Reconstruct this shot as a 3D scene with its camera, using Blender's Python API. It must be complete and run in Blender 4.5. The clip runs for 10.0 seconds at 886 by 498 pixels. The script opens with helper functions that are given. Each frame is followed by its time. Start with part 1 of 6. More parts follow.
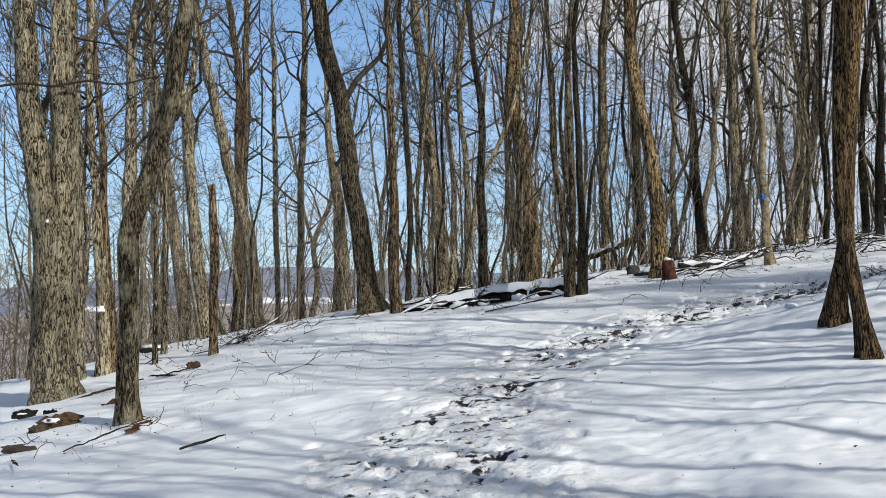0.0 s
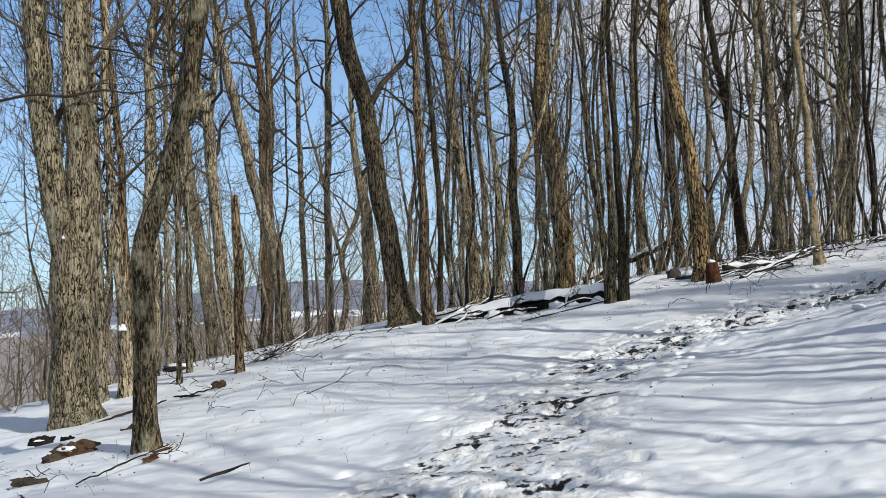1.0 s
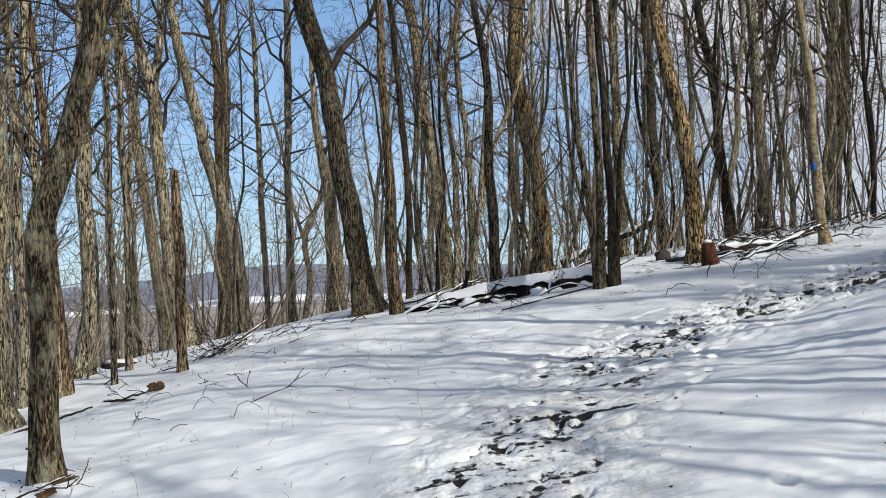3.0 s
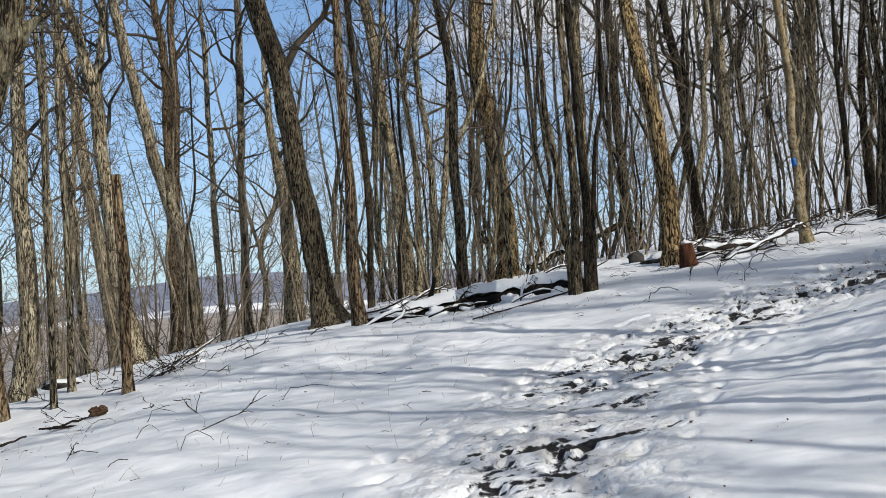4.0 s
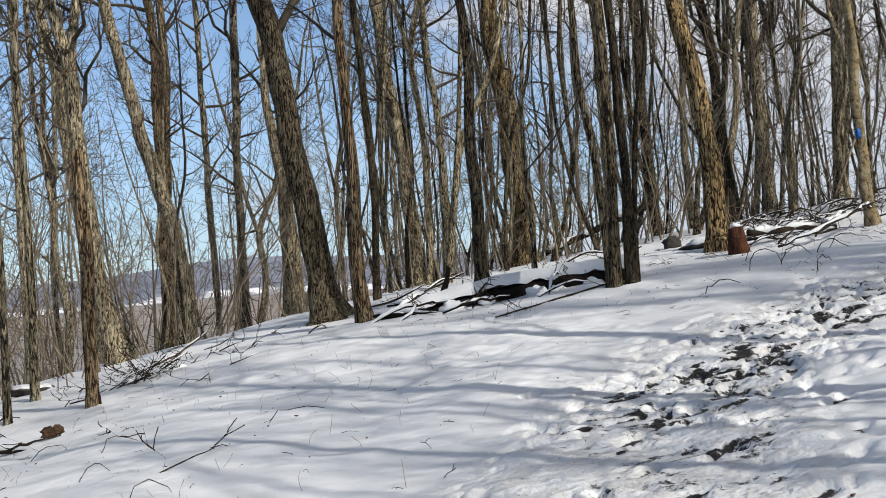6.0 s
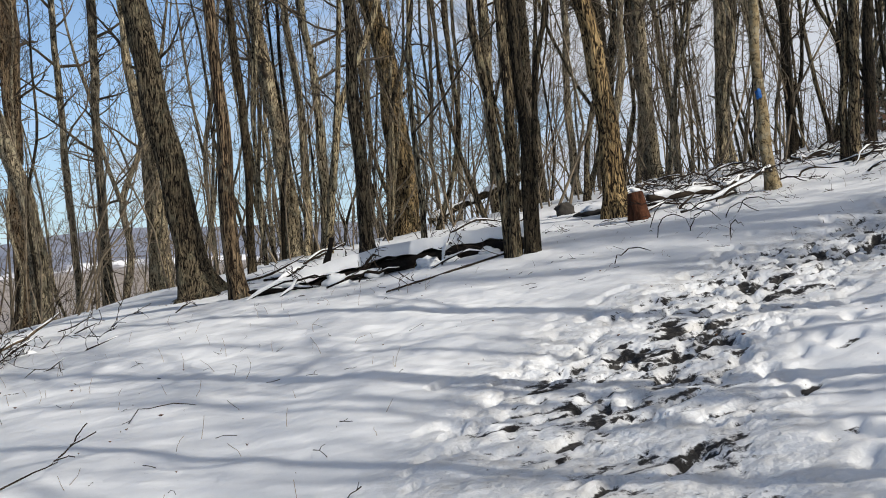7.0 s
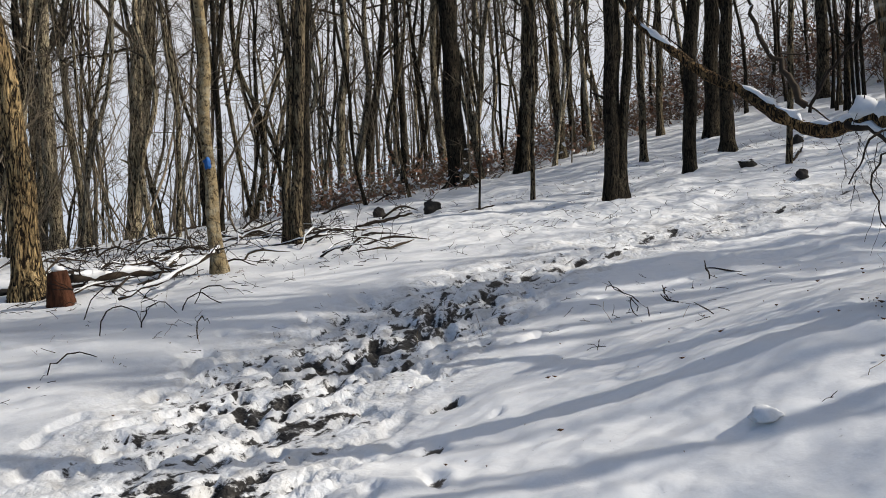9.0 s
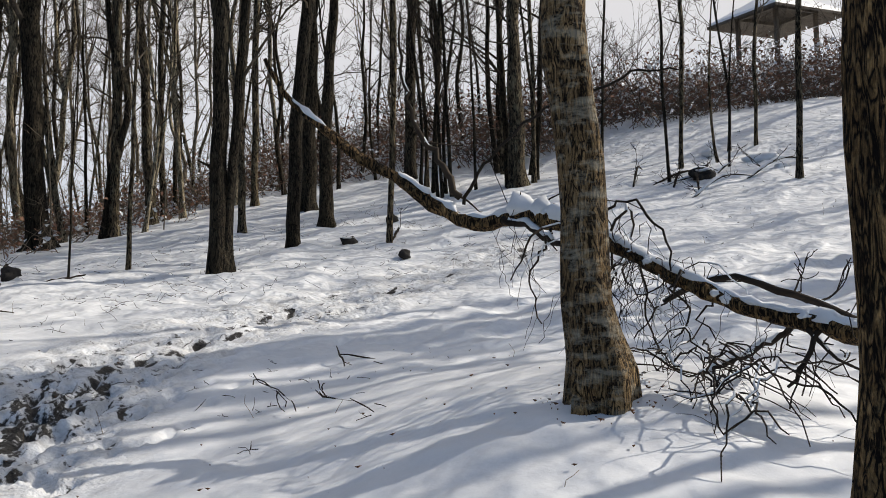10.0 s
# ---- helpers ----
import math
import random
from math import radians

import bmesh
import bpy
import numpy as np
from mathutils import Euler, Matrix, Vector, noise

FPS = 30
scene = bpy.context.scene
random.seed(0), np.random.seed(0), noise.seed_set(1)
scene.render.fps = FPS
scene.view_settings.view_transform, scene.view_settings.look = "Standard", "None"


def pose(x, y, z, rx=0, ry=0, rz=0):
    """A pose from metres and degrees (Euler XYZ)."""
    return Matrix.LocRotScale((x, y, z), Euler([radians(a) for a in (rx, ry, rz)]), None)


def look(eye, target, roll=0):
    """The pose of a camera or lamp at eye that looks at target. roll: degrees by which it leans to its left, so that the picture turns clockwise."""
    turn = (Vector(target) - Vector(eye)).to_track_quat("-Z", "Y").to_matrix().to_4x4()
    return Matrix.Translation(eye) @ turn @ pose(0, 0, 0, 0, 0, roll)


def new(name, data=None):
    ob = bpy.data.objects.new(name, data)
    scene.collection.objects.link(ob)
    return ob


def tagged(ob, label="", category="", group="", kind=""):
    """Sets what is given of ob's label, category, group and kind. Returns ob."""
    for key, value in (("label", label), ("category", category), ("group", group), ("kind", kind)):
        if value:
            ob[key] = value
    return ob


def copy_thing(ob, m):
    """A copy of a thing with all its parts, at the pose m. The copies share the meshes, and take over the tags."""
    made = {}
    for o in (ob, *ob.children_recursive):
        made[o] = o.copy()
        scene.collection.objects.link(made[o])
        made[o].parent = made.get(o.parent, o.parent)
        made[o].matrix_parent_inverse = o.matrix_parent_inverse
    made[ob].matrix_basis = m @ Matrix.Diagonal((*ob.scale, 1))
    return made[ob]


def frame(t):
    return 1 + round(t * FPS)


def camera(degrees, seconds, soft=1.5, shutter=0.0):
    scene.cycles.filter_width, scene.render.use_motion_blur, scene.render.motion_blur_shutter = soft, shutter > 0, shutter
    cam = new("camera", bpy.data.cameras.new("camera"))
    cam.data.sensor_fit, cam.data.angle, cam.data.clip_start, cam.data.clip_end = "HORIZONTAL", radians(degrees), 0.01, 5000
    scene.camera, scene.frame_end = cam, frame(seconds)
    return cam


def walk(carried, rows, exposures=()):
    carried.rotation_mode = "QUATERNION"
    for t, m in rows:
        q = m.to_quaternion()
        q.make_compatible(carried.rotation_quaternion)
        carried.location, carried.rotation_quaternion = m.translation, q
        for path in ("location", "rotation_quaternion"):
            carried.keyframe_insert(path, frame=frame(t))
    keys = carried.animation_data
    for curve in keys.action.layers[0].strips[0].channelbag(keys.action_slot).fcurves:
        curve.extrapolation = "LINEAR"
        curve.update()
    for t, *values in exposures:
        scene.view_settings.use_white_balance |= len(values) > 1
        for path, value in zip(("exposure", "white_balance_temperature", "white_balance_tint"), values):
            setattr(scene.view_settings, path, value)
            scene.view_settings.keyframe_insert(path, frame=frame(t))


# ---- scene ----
cam = camera(45.0, 10.0, soft=0.95)
PATH = [
    (0, (0.0, 0.0, 1.6), (-0.4, 1.958, 1.685), -0.1),
    (0.5, (-0.08, 0.411, 1.621), (-0.553, 2.352, 1.708), -0.6),
    (1, (-0.261, 0.826, 1.604), (-0.712, 2.772, 1.708), -1.5),
    (1.5, (-0.363, 1.283, 1.601), (-0.802, 3.231, 1.713), -2.1),
    (2, (-0.52, 1.771, 1.609), (-0.95, 3.723, 1.667), -2.4),
    (2.5, (-0.623, 2.285, 1.637), (-1.04, 4.241, 1.692), -2.7),
    (3, (-0.741, 2.821, 1.669), (-1.135, 4.781, 1.74), -2.0),
    (3.2, (-0.828, 3.028, 1.678), (-1.186, 4.994, 1.76), -1.8),
    (4.3, (-1.14, 4.165, 1.739), (-1.444, 6.141, 1.816), -3.4),
    (4.5, (-1.183, 4.366, 1.763), (-1.478, 6.342, 1.855), -3.5),
    (5, (-1.281, 4.89, 1.803), (-1.62, 6.86, 1.885), -3.5),
    (5.2, (-1.351, 5.084, 1.801), (-1.693, 7.053, 1.863), -3.4),
    (6.3, (-1.668, 6.331, 1.879), (-1.97, 8.308, 1.913), -3.4),
    (6.5, (-1.756, 6.54, 1.893), (-2.016, 8.523, 1.901), -3.4),
    (7, (-1.883, 7.186, 1.87), (-1.979, 9.184, 1.844), -4.0),
    (7.5, (-1.971, 7.833, 1.943), (-1.893, 9.831, 1.912), -4.2),
    (8, (-2.071, 8.542, 2.0), (-1.754, 10.517, 1.996), -3.4),
    (8.5, (-2.071, 9.185, 2.071), (-1.476, 11.094, 2.097), -2.5),
    (9, (-2.051, 9.747, 2.144), (-1.059, 11.483, 2.182), -2.1),
    (9.5, (-1.95, 10.195, 2.238), (-0.622, 11.688, 2.325), -0.5),
    (10, (-2.069, 10.525, 2.328), (-0.486, 11.739, 2.464), -1.4),
]
walk(cam, [(t, look(eye, target, roll)) for t, eye, target, roll in PATH],
     exposures=[(0.0, -0.05, 6600, 10), (3.0, -0.05, 6650, 10.5), (7.0, -0.08, 6880, 12), (8.5, -0.06, 6930, 12.5), (10.0, 0.0, 7050, 13)])

# ---- world, sun, exposure ----
SUN_TURN, SUN_UP = radians(-34.0), radians(37.0)          # towards the sun, seen from above

world = bpy.data.worlds.new("sky")
scene.world = world
world.use_nodes = True
wn, wl = world.node_tree.nodes, world.node_tree.links
wn.clear()
w_out = wn.new("ShaderNodeOutputWorld")
w_bg = wn.new("ShaderNodeBackground")
w_sky = wn.new("ShaderNodeTexSky")
w_sky.sky_type, w_sky.sun_disc = "NISHITA", False
w_sky.sun_elevation, w_sky.sun_rotation = SUN_UP, math.pi / 2 - SUN_TURN
w_sky.altitude, w_sky.air_density, w_sky.dust_density, w_sky.ozone_density = 1200, 1.0, 0.1, 4.0
w_co = wn.new("ShaderNodeTexCoord")
w_map = wn.new("ShaderNodeMapping")
w_map.inputs["Scale"].default_value = (1.0, 1.0, 2.6)
w_noise = wn.new("ShaderNodeTexNoise")
w_noise.inputs["Scale"].default_value = 2.6
w_noise.inputs["Detail"].default_value = 7.0
w_noise.inputs["Roughness"].default_value = 0.58
w_sep = wn.new("ShaderNodeSeparateXYZ")
w_bank = wn.new("ShaderNodeMath")                          # the cloud bank lies over the hill, to +x
w_bank.operation = "MULTIPLY_ADD"
w_bank.inputs[1].default_value, w_bank.inputs[2].default_value = 0.70, 0.085
w_add = wn.new("ShaderNodeMath")
w_add.operation = "ADD"
w_ramp = wn.new("ShaderNodeValToRGB")
w_ramp.color_ramp.elements[0].position, w_ramp.color_ramp.elements[1].position = 0.47, 0.64
w_mix = wn.new("ShaderNodeMixRGB")
w_mix.inputs["Color2"].default_value = (6.2, 6.35, 6.7, 1)
wl.new(w_co.outputs["Generated"], w_map.inputs["Vector"])
wl.new(w_map.outputs["Vector"], w_noise.inputs["Vector"])
wl.new(w_co.outputs["Generated"], w_sep.inputs["Vector"])
wl.new(w_sep.outputs["X"], w_bank.inputs[0])
wl.new(w_noise.outputs["Fac"], w_add.inputs[0])
wl.new(w_bank.outputs["Value"], w_add.inputs[1])
wl.new(w_add.outputs["Value"], w_ramp.inputs["Fac"])
wl.new(w_ramp.outputs["Color"], w_mix.inputs["Fac"])
w_clear = wn.new("ShaderNodeMixRGB")                       # clear deep-blue winter air
w_clear.blend_type = "MULTIPLY"
w_clear.inputs["Fac"].default_value = 1.0
w_clear.inputs["Color2"].default_value = (0.88, 1.12, 1.22, 1)
wl.new(w_sky.outputs["Color"], w_clear.inputs["Color1"])
wl.new(w_clear.outputs["Color"], w_mix.inputs["Color1"])
w_low = wn.new("ShaderNodeMapRange")                       # the sky pales towards the horizon
w_low.inputs["From Min"].default_value, w_low.inputs["From Max"].default_value = -0.02, 0.36
w_low.inputs["To Min"].default_value, w_low.inputs["To Max"].default_value = 0.75, 0.0
w_pale = wn.new("ShaderNodeMixRGB")
w_pale.inputs["Color2"].default_value = (4.4, 5.5, 7.0, 1)
wl.new(w_sep.outputs["Z"], w_low.inputs["Value"])
wl.new(w_low.outputs["Result"], w_pale.inputs["Fac"])
wl.new(w_mix.outputs["Color"], w_pale.inputs["Color1"])
wl.new(w_pale.outputs["Color"], w_bg.inputs["Color"])
wl.new(w_bg.outputs["Background"], w_out.inputs["Surface"])
w_bg.inputs["Strength"].default_value = 0.12

sun = new("sun", bpy.data.lights.new("sun", "SUN"))
sun.data.energy, sun.data.angle, sun.data.color = 4.95, radians(0.55), (1.0, 0.97, 0.90)
to_sun = Vector((math.cos(SUN_UP) * math.cos(SUN_TURN), math.cos(SUN_UP) * math.sin(SUN_TURN), math.sin(SUN_UP)))
sun.matrix_world = look(to_sun * 60, (0, 0, 0))


# ---- materials ----
def material(name, rough=0.8, gloss=0.15):
    m = bpy.data.materials.new(name)
    m.use_nodes = True
    bsdf = m.node_tree.nodes["Principled BSDF"]
    bsdf.inputs["Roughness"].default_value = rough
    bsdf.inputs["Specular IOR Level"].default_value = gloss
    return m, m.node_tree.nodes, m.node_tree.links, bsdf


def coords(n, l, scale=(1, 1, 1), space="Object"):
    co, mp = n.new("ShaderNodeTexCoord"), n.new("ShaderNodeMapping")
    mp.inputs["Scale"].default_value = scale
    l.new(co.outputs[space], mp.inputs["Vector"])
    return mp.outputs["Vector"]


def noise_tex(n, l, vec, scale, detail=5.0, rough=0.55):
    t = n.new("ShaderNodeTexNoise")
    t.inputs["Scale"].default_value, t.inputs["Detail"].default_value, t.inputs["Roughness"].default_value = scale, detail, rough
    l.new(vec, t.inputs["Vector"])
    return t.outputs["Fac"]


def ramp(n, l, fac, *stops):
    r = n.new("ShaderNodeValToRGB")
    el = r.color_ramp.elements
    while len(el) < len(stops):
        el.new(0.5)
    for e, (p, c) in zip(el, stops):
        e.position, e.color = p, (*c, 1) if len(c) == 3 else c
    l.new(fac, r.inputs["Fac"])
    return r.outputs["Color"]


def mixed(n, l, fac, a, b, how="MIX"):
    x = n.new("ShaderNodeMixRGB")
    x.blend_type = how
    for slot, v in (("Fac", fac), ("Color1", a), ("Color2", b)):
        if isinstance(v, bpy.types.NodeSocket):
            l.new(v, x.inputs[slot])
        elif slot == "Fac":
            x.inputs[slot].default_value = v
        else:
            x.inputs[slot].default_value = (*v, 1)
    return x.outputs["Color"]


def bump(n, l, bsdf, height, strength, distance):
    b = n.new("ShaderNodeBump")
    b.inputs["Strength"].default_value, b.inputs["Distance"].default_value = strength, distance
    l.new(height, b.inputs["Height"])
    l.new(b.outputs["Normal"], bsdf.inputs["Normal"])


def bark(name, furrow, ridge, lichen, across=14.0, along=4.0, cover=0.55, depth=0.03, patches=(5, 5, 3.2), open_=0.13):
    """Furrowed bark: interlaced broken ridges parted by dark cracks, with grey-green lichen in blotches."""
    m, n, l, bsdf = material(name, 0.9)

    def cracks_at(wide, tall, width):
        """1 on the ridges, 0 in wandering cracks."""
        f = noise_tex(n, l, coords(n, l, (wide, wide, tall)), 1.0, 3.0, 0.5)
        f.node.inputs["Distortion"].default_value = 0.9
        s, v, r = n.new("ShaderNodeMath"), n.new("ShaderNodeMath"), n.new("ShaderNodeMapRange")
        s.operation, v.operation, r.interpolation_type = "SUBTRACT", "ABSOLUTE", "SMOOTHSTEP"
        s.inputs[1].default_value = 0.5
        r.inputs["From Max"].default_value = width
        l.new(f, s.inputs[0])
        l.new(s.outputs["Value"], v.inputs[0])
        l.new(v.outputs["Value"], r.inputs["Value"])
        return r.outputs["Result"]

    both = n.new("ShaderNodeMath")
    both.operation = "MULTIPLY"
    l.new(cracks_at(across, along, open_), both.inputs[0])
    weak = n.new("ShaderNodeMapRange")
    weak.inputs["To Min"].default_value = 0.5
    l.new(cracks_at(across * 2.1, along * 2.1, open_ * 0.8), weak.inputs["Value"])
    l.new(weak.outputs["Result"], both.inputs[1])
    cracks = both.outputs["Value"]
    fine = noise_tex(n, l, coords(n, l, (60, 60, 34)), 1.0, 6.0, 0.7)
    patch = noise_tex(n, l, coords(n, l, patches), 1.0, 7.0, 0.68)
    fleck = noise_tex(n, l, coords(n, l, (17, 17, 11)), 1.0, 5.0, 0.65)
    large = noise_tex(n, l, coords(n, l, (2.6, 2.6, 0.9)), 1.0, 5.0, 0.6)
    half = tuple(0.5 * p + 0.5 * q for p, q in zip(furrow, ridge))
    plates = ramp(n, l, cracks, (0.05, furrow), (0.45, half), (0.95, ridge))
    tone = mixed(n, l, 0.7, plates, ramp(n, l, fine, (0.28, (0.26, 0.25, 0.235)), (0.72, (1.45, 1.42, 1.34))), "MULTIPLY")
    tone = mixed(n, l, 0.75, tone, ramp(n, l, large, (0.32, (0.30, 0.27, 0.24)), (0.48, (0.95, 0.93, 0.90)), (0.64, (1.5, 1.5, 1.46))), "MULTIPLY")
    mask = ramp(n, l, patch, (cover, (0, 0, 0)), (cover + 0.14, (0.7, 0.7, 0.7)))
    tone = mixed(n, l, mask, tone, mixed(n, l, 0.62, tone, lichen))
    flecks = ramp(n, l, fleck, (0.58, (0, 0, 0)), (0.70, (0.4, 0.4, 0.4)))
    tone = mixed(n, l, flecks, tone, mixed(n, l, 0.7, tone, lichen))
    info = n.new("ShaderNodeObjectInfo")
    tint = ramp(n, l, info.outputs["Random"], (0.0, (0.56, 0.55, 0.535)), (0.5, (0.88, 0.86, 0.81)), (1.0, (1.05, 0.98, 0.86)))
    l.new(mixed(n, l, 1.0, tone, tint, "MULTIPLY"), bsdf.inputs["Base Color"])
    bump(n, l, bsdf, mixed(n, l, 0.3, cracks, fine), 1.0, depth)
    return m


BARK_TAN = bark("bark_tan", (0.011, 0.0077, 0.005), (0.547, 0.49, 0.383), (0.60, 0.59, 0.47), 22, 3.6, 0.53, open_=0.10)
BARK_PLATE = bark("bark_plate", (0.0066, 0.0044, 0.0028), (0.456, 0.353, 0.211), (0.50, 0.46, 0.32), 19, 4.0, 0.58, 0.04, open_=0.12)
BARK_GREY = bark("bark_grey", (0.0088, 0.006, 0.0039), (0.489, 0.441, 0.337), (0.58, 0.57, 0.44), 20, 3.2, 0.53, 0.035, open_=0.12)
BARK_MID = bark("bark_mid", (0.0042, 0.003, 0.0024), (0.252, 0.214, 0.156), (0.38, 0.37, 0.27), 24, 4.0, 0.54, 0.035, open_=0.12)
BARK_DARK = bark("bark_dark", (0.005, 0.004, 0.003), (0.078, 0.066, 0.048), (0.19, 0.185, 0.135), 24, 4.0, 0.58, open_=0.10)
BARK_SMOOTH = bark("bark_smooth", (0.05, 0.038, 0.024), (0.30, 0.24, 0.15), (0.50, 0.47, 0.36), 12, 7.0, 0.48, 0.008, (6, 6, 10), 0.05)
BARK_NEAR = bark("bark_near", (0.0108, 0.0072, 0.0042), (0.29, 0.205, 0.115), (0.54, 0.52, 0.44), 34, 8.0, 0.49, 0.014, (5, 5, 15), 0.11)
BARK_NEAR_DARK = bark("bark_near_dark", (0.0042, 0.0027, 0.0018), (0.28, 0.19, 0.10), (0.32, 0.265, 0.165), 38, 6.0, 0.62, 0.016, open_=0.14)
BARK_CROOK = bark("bark_crook", (0.006, 0.0042, 0.003), (0.22, 0.193, 0.138), (0.50, 0.50, 0.39), 26, 5.0, 0.50, 0.03, (4, 4, 2.4), 0.13)
BARK_TWIN = bark("bark_twin", (0.007, 0.005, 0.0035), (0.52, 0.465, 0.34), (0.62, 0.61, 0.49), 24, 5.0, 0.53, 0.035, open_=0.095)
BARK_RED = bark("bark_red", (0.0132, 0.0078, 0.0048), (0.363, 0.275, 0.187), (0.48, 0.45, 0.34), 20, 3.0, 0.56, 0.03, open_=0.12)
BARK_POLE = bark("bark_pole", (0.0099, 0.0072, 0.005), (0.489, 0.447, 0.358), (0.54, 0.53, 0.41), 22, 3.8, 0.54, 0.02, open_=0.10)


def plain(name, dark, light, scale=8.0, rough=0.85, relief=0.01, stretch=(1, 1, 1), random_tint=True):
    m, n, l, bsdf = material(name, rough)
    vec = coords(n, l, stretch)
    a, b = noise_tex(n, l, vec, scale, 6.0, 0.6), noise_tex(n, l, vec, scale * 0.13, 3.0)
    tone = mixed(n, l, 0.4, ramp(n, l, a, (0.3, dark), (0.7, light)), ramp(n, l, b, (0.3, dark), (0.7, light)))
    if random_tint:
        info = n.new("ShaderNodeObjectInfo")
        tone = mixed(n, l, 1.0, tone, ramp(n, l, info.outputs["Random"], (0.0, (0.75, 0.74, 0.74)), (1.0, (1.2, 1.14, 1.05))), "MULTIPLY")
    l.new(tone, bsdf.inputs["Base Color"])
    bump(n, l, bsdf, a, 0.7, relief)
    return m


TWIG = plain("twig", (0.016, 0.013, 0.010), (0.125, 0.105, 0.08), 9.0)
TWIG_DARK = plain("twig_dark", (0.008, 0.0065, 0.0055), (0.048, 0.037, 0.028), 9.0)
DEADWOOD = plain("deadwood", (0.014, 0.011, 0.009), (0.12, 0.095, 0.07), 14.0, 0.9, 0.02, (1, 1, 1))
# Near-black wood for the snow-topped log and the dark pieces about.
BLACK_WOOD = plain("black_wood", (0.002, 0.0017, 0.0014), (0.014, 0.010, 0.007), 14.0, 0.7, 0.03)
RED_WOOD = plain("rotten_red_wood", (0.006, 0.003, 0.002), (0.11, 0.045, 0.025), 26.0, 0.9, 0.04, (1, 1, 0.3))
ROT_BROWN = plain("rotten_brown_wood", (0.003, 0.002, 0.0015), (0.16, 0.095, 0.055), 22.0, 0.9, 0.05, (0.5, 1, 1.6))
STONE = plain("stone", (0.008, 0.008, 0.008), (0.055, 0.052, 0.05), 11.0, 0.85, 0.02)
LEAF = plain("dead_leaf", (0.045, 0.022, 0.012), (0.20, 0.10, 0.055), 30.0, 0.8, 0.002)
RUST = plain("rusty_leaf", (0.13, 0.065, 0.045), (0.40, 0.24, 0.17), 9.0, 0.8, 0.002)
BRUSH = plain("brush_stem", (0.07, 0.055, 0.045), (0.30, 0.24, 0.19), 9.0)
SCRUB = plain("scrub_stem", (0.04, 0.033, 0.025), (0.27, 0.23, 0.175), 9.0)
STALK = plain("dry_stalk", (0.13, 0.095, 0.06), (0.36, 0.28, 0.18), 20.0)
ROOF = plain("shingle_roof", (0.05, 0.044, 0.04), (0.15, 0.135, 0.12), 20.0, 0.9, 0.01)
TIMBER = plain("weathered_timber", (0.06, 0.052, 0.043), (0.17, 0.15, 0.125), 10.0, 0.85, 0.01, (1, 1, 0.2))
BLAZE = plain("blue_paint", (0.008, 0.055, 0.22), (0.025, 0.15, 0.46), 22.0, 0.6, 0.006)


def snow_material(name, sparkle=True):
    m, n, l, bsdf = material(name, 0.55, 0.4)
    vec = coords(n, l)
    grain, lump = noise_tex(n, l, vec, 55.0, 4.0, 0.6), noise_tex(n, l, vec, 6.0, 5.0, 0.55)
    tone = mixed(n, l, 0.5, ramp(n, l, lump, (0.3, (0.622, 0.647, 0.672)), (0.7, (0.675, 0.70, 0.723))), ramp(n, l, grain, (0.3, (0.637, 0.662, 0.684)), (0.7, (0.69, 0.713, 0.733))))
    bump(n, l, bsdf, mixed(n, l, 0.03, lump, grain), 0.4, 0.03)
    wide = n.new("ShaderNodeBump")
    wide.inputs["Strength"].default_value, wide.inputs["Distance"].default_value = 0.5, 0.09
    l.new(noise_tex(n, l, coords(n, l, (1.4, 3.2, 2.0)), 1.0, 2.0, 0.45), wide.inputs["Height"])
    l.new(wide.outputs["Normal"], bsdf.inputs["Normal"].links[0].from_node.inputs["Normal"])
    return m, n, l, bsdf, tone, vec


SNOW, _n, _l, _b, _tone, _v = snow_material("snow")
_l.new(_tone, _b.inputs["Base Color"])

# Ground: snow, trodden through to wet soil on the path; grey-brown woods and white fields far below, hills tinted
# blue-grey for haze.
GROUND, _n, _l, _b, _tone, _v = snow_material("snow_ground")
_bare = _n.new("ShaderNodeAttribute")
_bare.attribute_name = "bare"
_far = _n.new("ShaderNodeAttribute")
_far.attribute_name = "woods"
_speck = noise_tex(_n, _l, _v, 30.0, 8.0, 0.78)
_soil = ramp(_n, _l, noise_tex(_n, _l, _v, 26.0, 6.0, 0.75), (0.38, (0.002, 0.0017, 0.0014)), (0.58, (0.006, 0.0045, 0.0032)), (0.80, (0.030, 0.020, 0.012)))
_grains = mixed(_n, _l, 0.5, _speck, noise_tex(_n, _l, _v, 11.0, 3.0, 0.6))
_cover = _n.new("ShaderNodeMath")
_cover.operation = "MULTIPLY_ADD"
_l.new(_grains, _cover.inputs[0])
_cover.inputs[1].default_value = 1.65
_l.new(_bare.outputs["Fac"], _cover.inputs[2])
_edge = ramp(_n, _l, _cover.outputs["Value"], (0.85, (0, 0, 0)), (0.97, (1, 1, 1)))
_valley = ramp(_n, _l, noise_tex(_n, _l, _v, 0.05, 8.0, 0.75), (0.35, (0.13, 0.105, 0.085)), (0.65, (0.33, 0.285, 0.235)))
# Blue-grey distance haze is painted into the far hills' base colour.
_hazed_hills = ramp(_n, _l, noise_tex(_n, _l, _v, 0.012, 8.0, 0.75), (0.35, (0.11, 0.125, 0.165)), (0.65, (0.22, 0.235, 0.28)))
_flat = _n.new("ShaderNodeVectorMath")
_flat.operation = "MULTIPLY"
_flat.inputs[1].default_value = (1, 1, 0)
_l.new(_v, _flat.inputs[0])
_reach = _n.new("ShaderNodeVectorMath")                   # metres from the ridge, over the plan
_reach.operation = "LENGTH"
